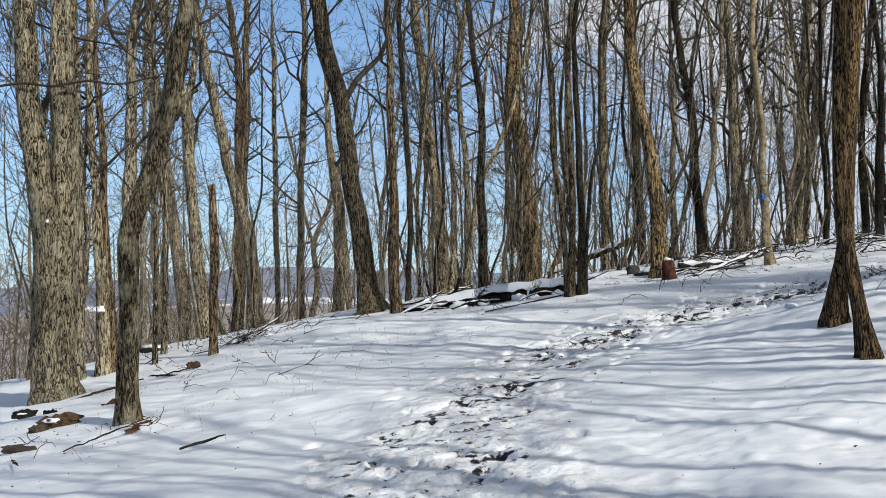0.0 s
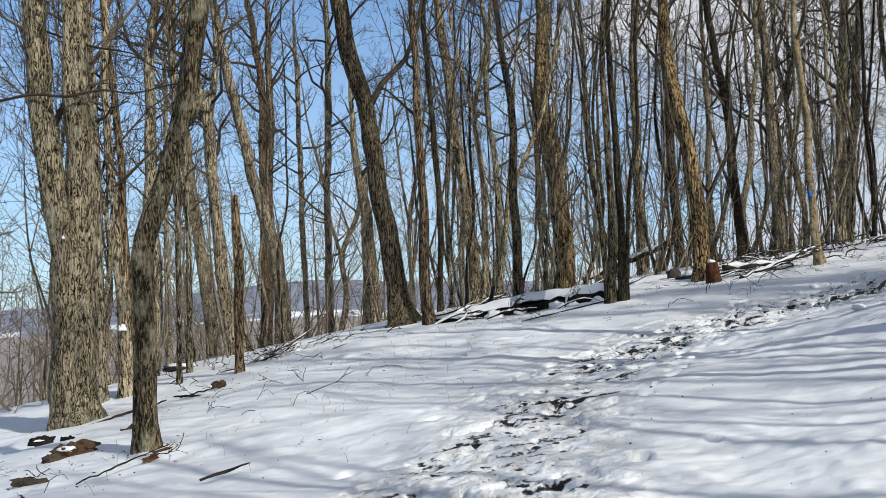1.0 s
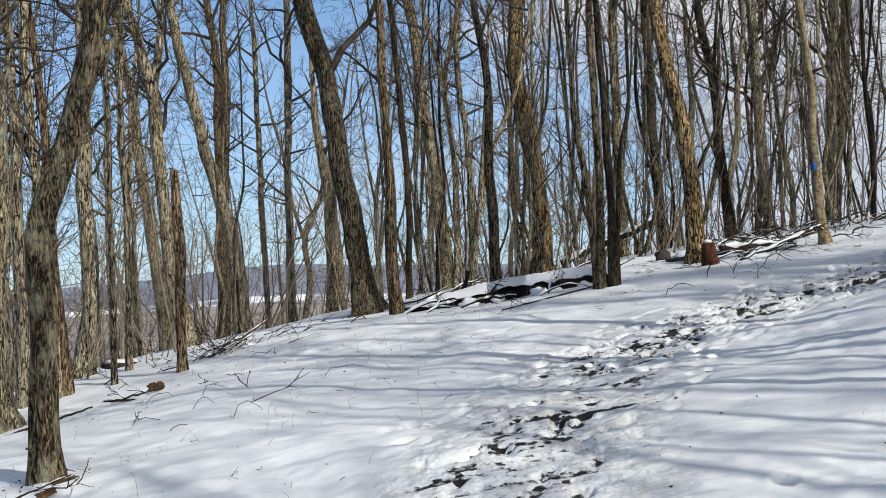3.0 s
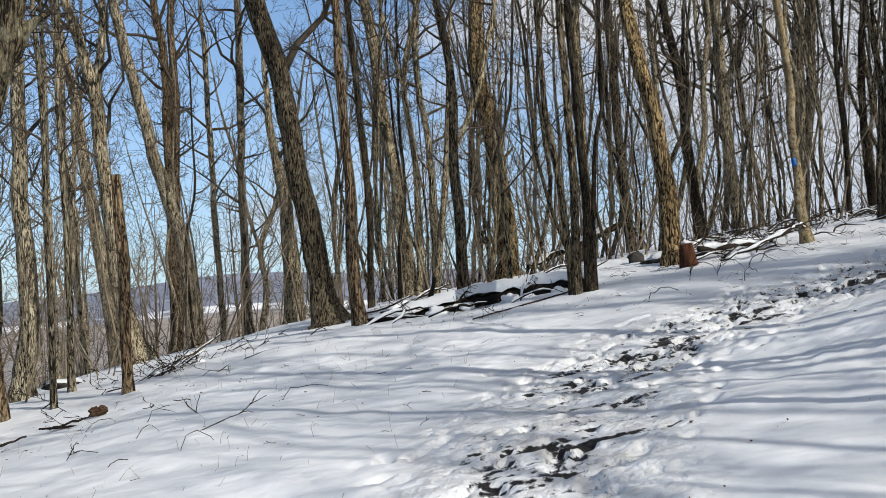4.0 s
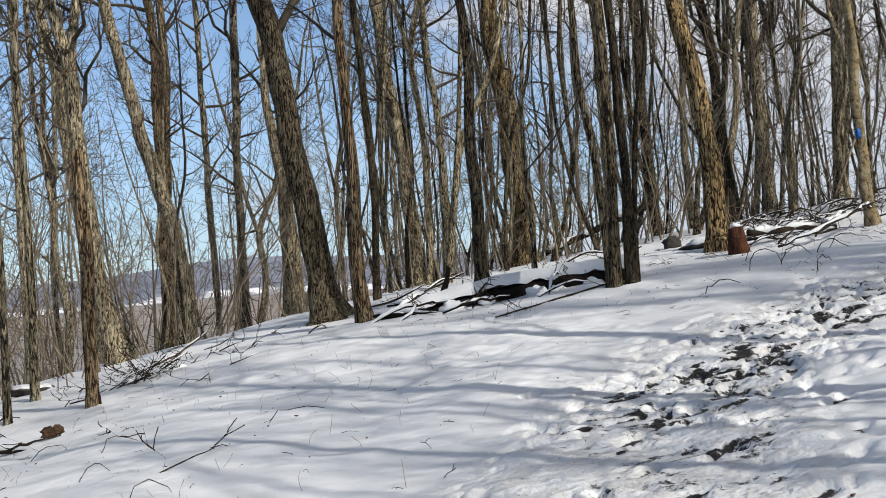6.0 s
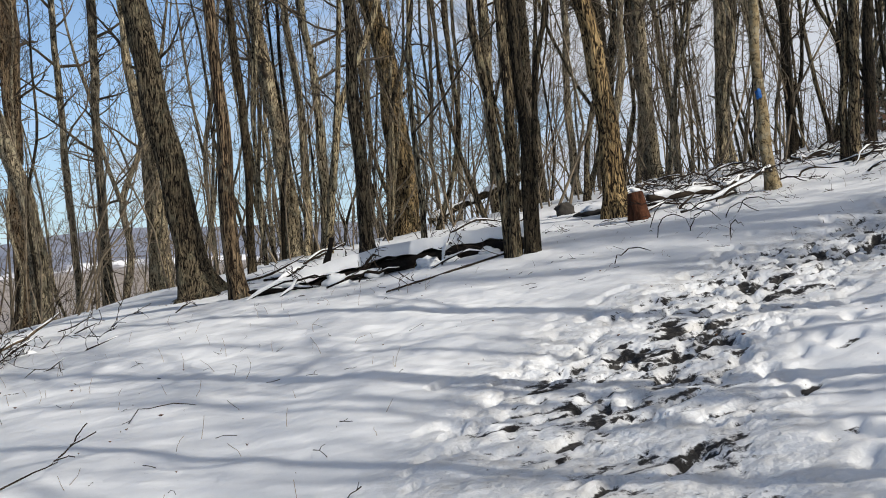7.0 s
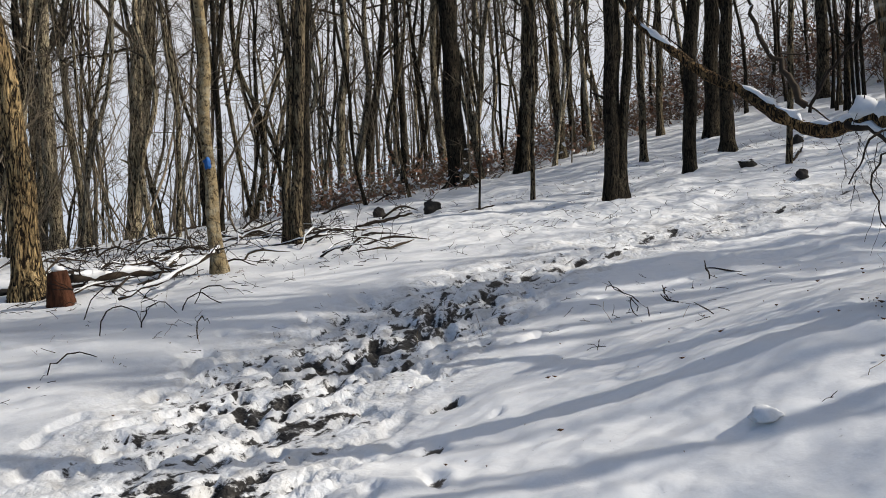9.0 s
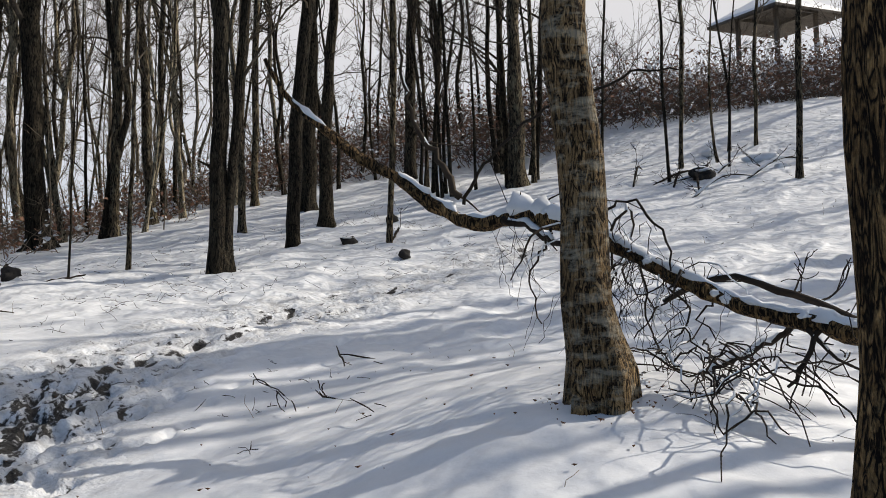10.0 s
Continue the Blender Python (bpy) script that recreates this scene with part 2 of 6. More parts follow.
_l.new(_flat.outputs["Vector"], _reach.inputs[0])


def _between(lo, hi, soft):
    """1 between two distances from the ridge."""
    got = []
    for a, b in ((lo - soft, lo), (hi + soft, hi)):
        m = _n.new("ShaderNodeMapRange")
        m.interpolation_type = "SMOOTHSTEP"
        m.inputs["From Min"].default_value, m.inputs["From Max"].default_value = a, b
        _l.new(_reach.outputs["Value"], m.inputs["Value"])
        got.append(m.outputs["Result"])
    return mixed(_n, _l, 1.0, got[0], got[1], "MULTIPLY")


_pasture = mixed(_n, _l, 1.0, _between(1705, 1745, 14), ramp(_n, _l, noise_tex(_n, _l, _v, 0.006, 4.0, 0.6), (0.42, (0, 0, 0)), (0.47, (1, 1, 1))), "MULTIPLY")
_woods = mixed(_n, _l, _between(1760, 9000, 120), _valley, _hazed_hills)
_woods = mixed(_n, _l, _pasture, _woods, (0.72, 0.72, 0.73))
_trod = _n.new("ShaderNodeAttribute")
_trod.attribute_name = "trodden"
_clod = noise_tex(_n, _l, _v, 20.0, 3.0, 0.5)
_lift = mixed(_n, _l, _trod.outputs["Fac"], (0, 0, 0), _clod)
_b2 = _n.new("ShaderNodeBump")
_b2.inputs["Strength"].default_value, _b2.inputs["Distance"].default_value = 0.8, 0.03
_l.new(_lift, _b2.inputs["Height"])
_crust = _n.new("ShaderNodeAttribute")
_crust.attribute_name = "crust"
_b3 = _n.new("ShaderNodeBump")                            # wind crust and small drifts off the path
_b3.inputs["Strength"].default_value, _b3.inputs["Distance"].default_value = 0.9, 0.16
_drift = mixed(_n, _l, 0.25, noise_tex(_n, _l, _v, 2.6, 1.0, 0.5), noise_tex(_n, _l, _v, 8.0, 1.0, 0.5))
_l.new(mixed(_n, _l, _crust.outputs["Fac"], (0, 0, 0), _drift), _b3.inputs["Height"])
_l.new(_b.inputs["Normal"].links[0].from_socket, _b3.inputs["Normal"])
_l.new(_b3.outputs["Normal"], _b2.inputs["Normal"])
_l.new(_b2.outputs["Normal"], _b.inputs["Normal"])
_slush = ramp(_n, _l, noise_tex(_n, _l, _v, 5.0, 5.0, 0.65), (0.42, (0, 0, 0)), (0.70, (0.7, 0.7, 0.7)))
_dirty = mixed(_n, _l, 1.0, _slush, _trod.outputs["Color"], "MULTIPLY")
_c = mixed(_n, _l, _edge, mixed(_n, _l, _dirty, _tone, (0.36, 0.35, 0.33)), _soil)
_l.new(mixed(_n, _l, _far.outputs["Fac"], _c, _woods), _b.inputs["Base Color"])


# ---- helpers of this scene ----
def ease(v):
    v = np.clip(v, 0, 1)
    return v * v * (3 - 2 * v)


def softclip(v, lo, hi, soft):
    """v held between lo and hi with rounded corners."""
    a = lo + soft * np.logaddexp(0, (v - lo) / soft)
    return hi - soft * np.logaddexp(0, (hi - a) / soft)


def base_height(x, y):
    """The lie of the land: a bench on a wooded ridge, rising to a hilltop on +x, falling to a valley ahead and on -x."""
    x, y = np.asarray(x, float), np.asarray(y, float)
    u, v = softclip(x, -17, 21, 1.2), softclip(y, -8, 36, 1.5)
    a, b = u / 10, (v - 15) / 10
    z = (1.268 + 1.103 * a + 0.931 * b + 0.068 * a * a - 0.065 * a * b - 0.029 * b * b
         + 0.219 * a**3 - 0.087 * a * a * b + 0.098 * a * b * b - 0.053 * b**3)
    z = z + 0.56 * np.exp(-((x - 3.3) ** 2 + (y - 13.4) ** 2) / 4.6) - 0.2 * np.exp(-((x - 1.2) ** 2 + (y - 15.4) ** 2) / 6.5)
    z = z - 0.21 * np.exp(-((x + 9.5) ** 2 + (y - 14.7) ** 2) / 8.0)                                                        # the hollow at the twin tree's foot
    z = z + 0.40 * np.minimum(np.maximum(x - 21, 0), 3.5) + 0.24 * np.minimum(np.maximum(x - 24.5, 0), 13)                 # up to the hilltop
    left, ahead, behind = np.maximum(-17 - x, 0), np.maximum(y - 36, 0), np.maximum(-8 - y, 0)
    over = ease((x - 16) / 22)
    fall = 0.30 * left + 0.24 * ahead * (1 - 0.8 * over) + 0.03 * behind + 0.12 * np.maximum(x - 70, 0)
    z = z - 48 * (1 - np.exp(-fall / 48))
    r = np.hypot(x, y)
    turn = np.arctan2(x, y)
    ridge = 0.20 + 0.55 * np.exp(-(((turn + 0.27) / 0.24) ** 2)) + 0.07 * np.sin(turn * 13.0 + 0.6) + 0.05 * np.sin(turn * 31.0)
    return z + ease((r - 1350) / 900) * (40 + 92 * ridge) - ease((r - 2500) / 1500) * 60


def height(x, y):
    return float(base_height(x, y))


def mesh_of(name, verts, faces, mat, smooth=True):
    me = bpy.data.meshes.new(name)
    me.from_pydata(verts, [], faces)
    me.materials.append(mat)
    if smooth:
        me.polygons.foreach_set("use_smooth", [True] * len(me.polygons))
    me.update()
    return me


def part(name, geo, mat, parent, label=""):
    """One mesh object under a thing or part, from a Geo or a bmesh."""
    if isinstance(geo, Geo):
        me = mesh_of(name, geo.v, geo.f, mat)
    else:
        me = bpy.data.meshes.new(name)
        geo.to_mesh(me)
        geo.free()
        me.materials.append(mat)
    ob = new(name, me)
    ob.parent = parent
    return tagged(ob, label) if label else ob


def thing(name, at, label, category, group="", turn=0.0):
    ob = new(name)
    ob.empty_display_size = 0.2
    ob.matrix_basis = pose(*at, 0, 0, turn)
    return tagged(ob, label, category, group)


class Geo:
    """Verts and faces of one mesh, grown from tapered tubes."""

    def __init__(self):
        self.v, self.f = [], []

    def tube(self, pts, rad, sides=6, rough=0.0, cap=True, rng=None, squash=None):
        pts = [Vector(p) for p in pts]
        first = len(self.v)
        axis = (pts[-1] - pts[0]).normalized()
        ref = Vector((1, 0, 0)) if abs(axis.x) < 0.8 else Vector((0, 1, 0))
        for i, (p, r) in enumerate(zip(pts, rad)):
            d = (pts[min(i + 1, len(pts) - 1)] - pts[max(i - 1, 0)]).normalized()
            a = (ref - d * ref.dot(d)).normalized()
            b = d.cross(a)
            for k in range(sides):
                t = 2 * math.pi * k / sides
                q = r
                if rough:
                    q *= 1 + rough * noise.noise((p.x * 3 + math.cos(t) * 1.3, p.y * 3 + math.sin(t) * 1.3, p.z * 1.1)) + 0.4 * rough * noise.noise((p.x * 5 + math.cos(t) * 2.6, p.y * 5 + math.sin(t) * 2.6, p.z * 3.1))
                if squash:
                    q *= squash(t, p, i)
                self.v.append(tuple(p + (a * math.cos(t) + b * math.sin(t)) * q))
            if i:
                o = first + (i - 1) * sides
                for k in range(sides):
                    j = (k + 1) % sides
                    self.f.append((o + k, o + j, o + sides + j, o + sides + k))
        if cap:
            o = first + (len(pts) - 1) * sides
            self.f.append(tuple(range(o, o + sides)))
            self.f.append(tuple(range(first + sides - 1, first - 1, -1)))


def spline(points, step):
    """Points (x, y, z, radius) along a smooth curve through the given ones."""
    p = np.array(points, float)
    if len(p) == 2:
        p = np.array([p[0], (p[0] + p[1]) / 2, p[1]])
    ext = np.vstack([2 * p[0] - p[1], p, 2 * p[-1] - p[-2]])
    out = []
    for i in range(1, len(ext) - 2):
        a, b, c, d = ext[i - 1 : i + 3]
        count = max(1, int(round(np.linalg.norm(c[:3] - b[:3]) / step)))
        for k in range(count):
            t = k / count
            q = 0.5 * (2 * b + (c - a) * t + (2 * a - 5 * b + 4 * c - d) * t * t + (3 * b - a - 3 * c + d) * t**3)
            q[3] = b[3] + (c[3] - b[3]) * t
            out.append(q)
    out.append(p[-1])
    return np.array(out)


def bent(rng, start, way, length, rad, segs, lift=0.25, wild=0.22):
    """A limb that wanders as it goes and turns up towards the light."""
    p, d = Vector(start), Vector(way).normalized()
    pts, rads = [p.copy()], [rad]
    for i in range(segs):
        d = (d + Vector((rng.gauss(0, wild), rng.gauss(0, wild), rng.gauss(0, wild * 0.7) + lift / segs))).normalized()
        p = p + d * (length / segs)
        pts.append(p.copy())
        rads.append(max(rad * (1 - 0.85 * (i + 1) / segs), min(0.0052, rad * 0.7)))
    return pts, rads, d


def limb(geo, rng, start, way, length, rad, level, lean=None, sides=(5, 4, 3, 3), thick=1.0, more=0, last=2):
    segs = (5, 4, 3, last)[level] + more
    pts, rads, _ = bent(rng, start, way, length, rad, segs, (0.5, 0.35, 0.2, 0.1)[level], (0.2, 0.27, 0.32, 0.34)[level])
    geo.tube(pts, rads, sides[level], cap=False)
    if level >= 3 or length < 0.3:
        return
    count = (6, 5, 4)[level]
    for k in range(count):
        t = rng.uniform(0.25, 0.98)
        i = min(int(t * segs), segs - 1)
        q = pts[i].lerp(pts[i + 1], t * segs - i)
        d = (pts[i + 1] - pts[i]).normalized()
        side = Vector((rng.gauss(0, 1), rng.gauss(0, 1), rng.gauss(0.25, 0.7)))
        side = (side - d * side.dot(d)).normalized()
        limb(geo, rng, q, d * 0.8 + side * rng.uniform(0.5, 1.0), length * rng.uniform(0.3, 0.6) * (1.05 - 0.4 * t),
             max(rads[i] * rng.uniform(0.4, 0.6), 0.0062 * thick), level + 1, sides=sides, thick=thick, more=more, last=last)


def full_stem(rng, pts, tall, step=0.35):
    """The lower stem as given, carried on to the full height with a few gentle bends."""
    pts = [tuple(p) for p in pts]
    x, y, z, r = pts[-1]
    x0, y0, z0, _ = pts[-2]
    dx, dy = (x - x0) / max(z - z0, 0.2) * 0.6, (y - y0) / max(z - z0, 0.2) * 0.6
    top = z
    while top < tall - 0.8:
        up = min(1.8, tall - top)
        top += up
        dx, dy = dx * 0.8 + rng.gauss(0, 0.085), dy * 0.8 + rng.gauss(0, 0.085)
        x, y = x + dx * up, y + dy * up
        pts.append((x, y, top, max(r * (1 - (top - z) / (tall - z)) ** 0.85, 0.012)))
    return spline(pts, step)


def tree(x, y, stems, tall, mat, label, seed, group="trees of the wood", sides=16, crown=True, low=2.6, twig=TWIG, flare=1.35, amount=0.85, name="tree", forks=1):
    """A bare winter tree at (x, y): stems as (dx, dy, height, radius) from the ground up, with limbs and twigs above."""
    rng = random.Random(seed)
    ob = thing(name, (x, y, height(x, y)), label, "tree", group)
    trunk, top = Geo(), Geo()
    for n, pts in enumerate(stems):
        path = full_stem(rng, pts, tall * (1 if n == 0 else 0.88), 0.24 if sides > 10 else 0.4) if tall else spline(pts, 0.2)
        # the stem is never quite straight
        sway, ph1, ph2 = 0.035 * pts[0][3] + 0.010, rng.uniform(0, 6), rng.uniform(0, 6)
        for q in path:
            k = sway * min(max(q[2], 0) / 1.2, 1.0)
            q[0] += k * (math.sin(1.9 * q[2] + ph1) + 0.6 * math.sin(4.3 * q[2] + ph2))
            q[1] += k * (math.cos(1.7 * q[2] + ph2) + 0.6 * math.sin(3.7 * q[2] + ph1))
        r0 = path[0][3]
        if n == 0 or pts[0][2] < 0.4:
            foot = path[0].copy()
            foot[2] = -0.35
            path[0][2] = max(path[0][2], 0.0)
            path = np.vstack([foot, path])
            path[0][3] = r0 * flare
            if len(path) > 2 and path[2][2] > 0.1:
                mid = (path[1] + path[2]) / 2
                mid[3] = path[2][3] * 1.06 + 0.02 * r0
                path = np.vstack([path[:2], mid, path[2:]])
            path[1][3] = r0 * (1 + 0.35 * (flare - 1))
        ph = rng.uniform(0, 6)
        lobe = lambda t, p, i: 1 + 0.05 * math.sin(3 * t + ph + p.z) + 0.26 * max(0.0, 1 - max(p.z, 0) / 0.45) ** 1.5 * (0.4 + math.sin(5 * t + ph + 0.7 * math.sin(2 * t)))  # noqa: E731
        trunk.tube([q[:3] for q in path], [q[3] for q in path], sides, 0.19, squash=lobe)
        for k in range(2 if 12 <= sides < 28 and crown else 0):        # stubs of shed branches
            i = min(int(len(path) * rng.uniform(0.06, 0.5)), len(path) - 2)
            a, r = rng.uniform(0, 6.28), path[i][3]
            b = Vector(path[i][:3])
            d = Vector((math.cos(a), math.sin(a), rng.uniform(0.2, 0.9))).normalized()
            w = rng.uniform(0.08, 0.16) * r + 0.004
            trunk.tube([b, b + d * r * 1.05, b + d * (r + w * 3), b + d * (r + w * rng.uniform(5, 12))], [w * 1.9, w * 1.5, w, w * 0.5], 6, 0.3)
        if not crown:
            continue
        highest = path[-1][2]
        for k in range(forks):
            i = int(len(path) * rng.uniform(0.26, 0.62))
            turn, r = rng.uniform(0, 2 * math.pi), path[i][3]
            limb(top, rng, path[i][:3], (math.cos(turn), math.sin(turn), rng.uniform(0.9, 1.9)), rng.uniform(2.2, 4.2), r * 0.45, 1, more=1, last=1)
        count = int(amount * (highest - low) * 2.2)
        for k in range(count):
            h = low + (highest - low) * (k + rng.random()) / count
            i = int(np.argmin(np.abs(path[:, 2] - h)))
            turn = rng.uniform(0, 2 * math.pi)
            r = path[i][3]
            share = (h - low) / max(highest - low, 1)
            size = rng.uniform(0.5, 1.0) * (1.2 + 1.9 * math.sin(math.pi * min(share * 0.8 + 0.15, 1)))
            if share < 0.3:
                size *= rng.uniform(0.3, 0.8)
            rise = rng.uniform(0.25, 1.1)
            limb(top, rng, path[i][:3], (math.cos(turn), math.sin(turn), rise), size, min(r * 0.5, 0.012 + 0.022 * size), 1, last=1)
    part("trunk", trunk, mat, ob)
    if crown:
        part("crown", top, twig, ob, "bare twigs")
    return ob


# ---- ground ----
def lattice(rs, size=256):
    return rs.rand(size, size)


_tables = [lattice(np.random.RandomState(s)) for s in (3, 7, 11, 19)]


def vnoise(x, y, scale, table):
    """Smooth value noise, -1 to 1, with features of about 1 / scale metres."""
    x, y = np.asarray(x) * scale + 1000, np.asarray(y) * scale + 1000
    i, j = np.floor(x).astype(int), np.floor(y).astype(int)
    a, b = ease(x - i), ease(y - j)
    t, m = _tables[table], 255
    g = lambda p, q: t[p & m, q & m]  # noqa: E731
    return 2 * ((g(i, j) * (1 - a) + g(i + 1, j) * a) * (1 - b) + (g(i, j + 1) * (1 - a) + g(i + 1, j + 1) * a) * b) - 1


def graded(lo, hi, step, grow_lo, grow_hi, reach):
    """Even steps from lo to hi; past them steps that widen, slowly at first."""
    def run(grow):
        out, d, s = [], 0.0, step
        while d < reach:
            s *= grow if d < 17 else 1.13
            d += s
            out.append(d)
        return np.array(out)

    core = np.arange(lo, hi + step / 2, step)
    return np.concatenate([(lo - run(grow_lo))[::-1], core, core[-1] + run(grow_hi)])


TRAIL = spline([(0.1, -2, 0, 0), (-0.5, 2, 0, 0), (-1.5, 6.7, 0, 0), (-1.7, 8.3, 0, 0), (-1.58, 9.8, 0, 0), (-1.3, 12.4, 0, 0), (-0.85, 14.4, 0, 0), (0.15, 16.2, 0, 0),
                (1.45, 17.4, 0, 0), (2.6, 18.1, 0, 0), (4.4, 18.9, 0, 0), (6.5, 19.3, 0, 0), (9.0, 19.6, 0, 0), (12.5, 19.8, 0, 0)], 0.1)[:, :2]


def build_ground():
    gx, gy = graded(-2.5, 2.6, 0.033, 1.045, 1.020, 4600), graded(7.2, 17.6, 0.034, 1.09, 1.024, 4600)
    X, Y = np.meshgrid(gx, gy)
    Z = base_height(X, Y)
    near = np.exp(-np.hypot(X, Y - 14) ** 2 / 2 / 28**2)
    Z += near * (0.05 * vnoise(X, Y, 0.55, 0) + 0.024 * vnoise(X, Y, 1.4, 1) + 0.009 * vnoise(X, Y, 3.6, 2))
    # wind-laid ripples and what the snow lies over
    rough = ease((X - 3.5) / 4.0) * ease((Y - 9.0) / 4.0)
    Z += near * rough * (0.045 * vnoise(X, Y, 1.7, 3) + 0.08 * np.maximum(vnoise(X, Y, 2.6, 0), 0) + 0.06 * np.maximum(vnoise(X, Y, 4.5, 1) - 0.1, 0))
    Z += near * (0.020 * np.maximum(vnoise(X * 0.84 - Y * 0.54, 2.2 * (X * 0.54 + Y * 0.84), 3.4, 3), 0) + 0.010 * vnoise(X, Y, 11.0, 2)) * ease(vnoise(X, Y, 0.3, 1) + 0.8)
    stirred = np.exp(-((X - 2.6) ** 2 + (Y - 13.0) ** 2) / 7.0)        # snow dropped from the treetop
    Z += stirred * (0.016 * vnoise(X, Y, 6.5, 1) + 0.010 * np.maximum(vnoise(X, Y, 12.0, 0), 0))
    bare, trodden, crust = np.zeros_like(Z), np.zeros_like(Z), near * (0.2 + 0.8 * rough)
    core = (X > -7) & (X < 13.5) & (Y > 0) & (Y < 22.5)
    idx = np.where(core)
    cx, cy = X[idx], Y[idx]
    near_d, near_i = np.full(cx.shape, 9.9), np.zeros(cx.shape, int)
    for i, (tx, ty) in enumerate(TRAIL):
        d = np.hypot(cx - tx, cy - ty)
        m = d < near_d
        near_d[m], near_i[m] = d[m], i
    wide = 0.66 + 0.18 * vnoise(cx, cy, 0.5, 2)
    band = ease(1.75 - near_d / (wide * 1.25))
    dz = -0.032 * band
    # clods are drawn out along the way of the walkers
    run = TRAIL[np.minimum(near_i + 2, len(TRAIL) - 1)] - TRAIL[np.maximum(near_i - 2, 0)]
    run /= np.hypot(run[:, 0], run[:, 1])[:, None]
    al, ac = cx * run[:, 0] + cy * run[:, 1], cy * run[:, 0] - cx * run[:, 1]
    # further on they are stretched into streaks across the slope
    up = near_i + 14 * vnoise(cx, cy, 1.9, 0) > 96
    al, ac = np.where(up, 0.6 * (0.96 * cx + 0.28 * cy), al), np.where(up, 1.3 * (0.96 * cy - 0.28 * cx), ac)
    lumps = vnoise(al * 0.65, ac, 4.2, 0) * 0.55 + vnoise(al, ac, 7.0, 1) * 0.5 + vnoise(cx, cy, 13.0, 3) * 0.25
    # rounded clods with creases between them
    crease = np.minimum(np.abs(vnoise(al * 0.6, ac, 4.2, 1)), np.abs(vnoise(al * 0.8, ac, 7.0, 2)) + 0.06)
    calm = 1 - 0.55 * ease((near_i - 160) / 25.0)
    dz += band * calm * (0.012 * lumps + 0.032 * np.sqrt(crease + 0.004) - 0.014 + 0.009 * np.maximum(vnoise(cx, cy, 13.0, 2), 0))
    rim = np.exp(-((near_d - wide * 1.25) / 0.22) ** 2)
    dz += 0.010 * rim * (1 + vnoise(cx, cy, 3.5, 3))
    core_w = ease(1.45 - near_d / (wide * 1.08))
    slots = np.exp(-((crease / 0.075) ** 2)) * ease(0.35 + 1.5 * vnoise(al * 0.5, ac, 2.2, 3))
    holes = np.exp(-((np.minimum(np.abs(vnoise(al * 0.45, ac * 1.3, 5.6, 3)), np.abs(vnoise(al * 0.7, ac * 1.3, 8.5, 1)) + 0.05) / 0.10) ** 2)) * ease(0.5 + 1.6 * vnoise(cx, cy, 3.0, 2))
    dark = 1.0 + 0.28 * np.exp(-((near_i - 106) / 11.0) ** 2) + 0.18 * np.exp(-((near_i - 130) / 16.0) ** 2) + 0.30 * np.exp(-((near_i - 152) / 12.0) ** 2) + 0.22 * np.exp(-((near_i - 178) / 15.0) ** 2) + 0.42 * np.exp(-((near_i - 205) / 20.0) ** 2) + 0.25 * np.exp(-((near_i - 230) / 12.0) ** 2) + 0.1 * np.exp(-((near_i - 268) / 22.0) ** 2)
    dark = (dark - 0.04 * ease((165 - near_i) / 30.0)) * (1 - 0.50 * ease((near_i - 226) / 18.0))
    b = band * core_w * (0.07 + 0.30 * slots + 0.22 * np.maximum(-lumps, 0) + 0.52 * holes * (0.55 + np.maximum(-lumps, 0)))
    dz -= 0.016 * holes * band
    b *= dark * (0.35 + 0.65 * ease((cy - 4.8) / 1.6))
    # single footprints
    rs = np.random.RandomState(5)
    prints = []
    for _ in range(1150):
        i = rs.randint(15, len(TRAIL) - 2)
        if rs.rand() < 0.45:
            i = int(np.clip(rs.normal(212, 26), 15, len(TRAIL) - 2))
        d = TRAIL[i + 1] - TRAIL[i]
        a = math.atan2(d[1], d[0])
        off = rs.normal(0, 0.58)
        prints.append((TRAIL[i][0] - math.sin(a) * off, TRAIL[i][1] + math.cos(a) * off, a + rs.normal(0, 0.4), rs.uniform(0.018, 0.045), rs.uniform(0.45, 1.05), rs.choice([0.0, 0.25, 0.38, 0.5, 0.62]) * math.exp(-(off / 0.55) ** 2)))
    side = [(-0.75, 10.9), (-0.42, 11.89), (-0.29, 12.82), (0.13, 13.49), (0.36, 14.1), (0.65, 14.68), (1.18, 15.45), (1.55, 16.1), (2.2, 16.6), (2.85, 17.15), (-0.39, 13.95), (-0.1, 14.7)]
    for k, (px, py) in enumerate(side):
        prints.append((px, py, 1.0 + 0.2 * (-1) ** k, 0.03, 0.85, (0.42, 0.3, 0.46, 0.34, 0.38)[k % 5]))
    prints += [(1.18, 15.45, 0.6, 0.05, 0.9, 1.0), (1.26, 15.52, 0.9, 0.04, 0.7, 0.9)]
    for k in range(16):                                   # small tracks that cross the clean snow
        prints.append((-2.55 + 0.075 * k + 0.05 * (-1) ** k, 11.6 + 0.28 * k, 1.3, 0.035, 0.42, 0.0))
    for px, py, a, deep, size, bared in prints:
        ux, uy = (cx - px) * math.cos(a) + (cy - py) * math.sin(a), -(cx - px) * math.sin(a) + (cy - py) * math.cos(a)
        q = (ux / (0.155 * size)) ** 2 + ((uy + 0.012 * np.sin(ux * 20)) / (0.062 * size)) ** 2
        m = q < 5
        dz[m] -= deep * ease(1.6 - q[m] * 0.9)
        dz[m] += 0.14 * deep * np.exp(-((np.sqrt(q[m]) - 1.45) / 0.28) ** 2)
        b[m] = np.maximum(b[m], bared * ease(1.25 - q[m]))
    Z[idx] += dz
    bare[idx], trodden[idx] = b, band
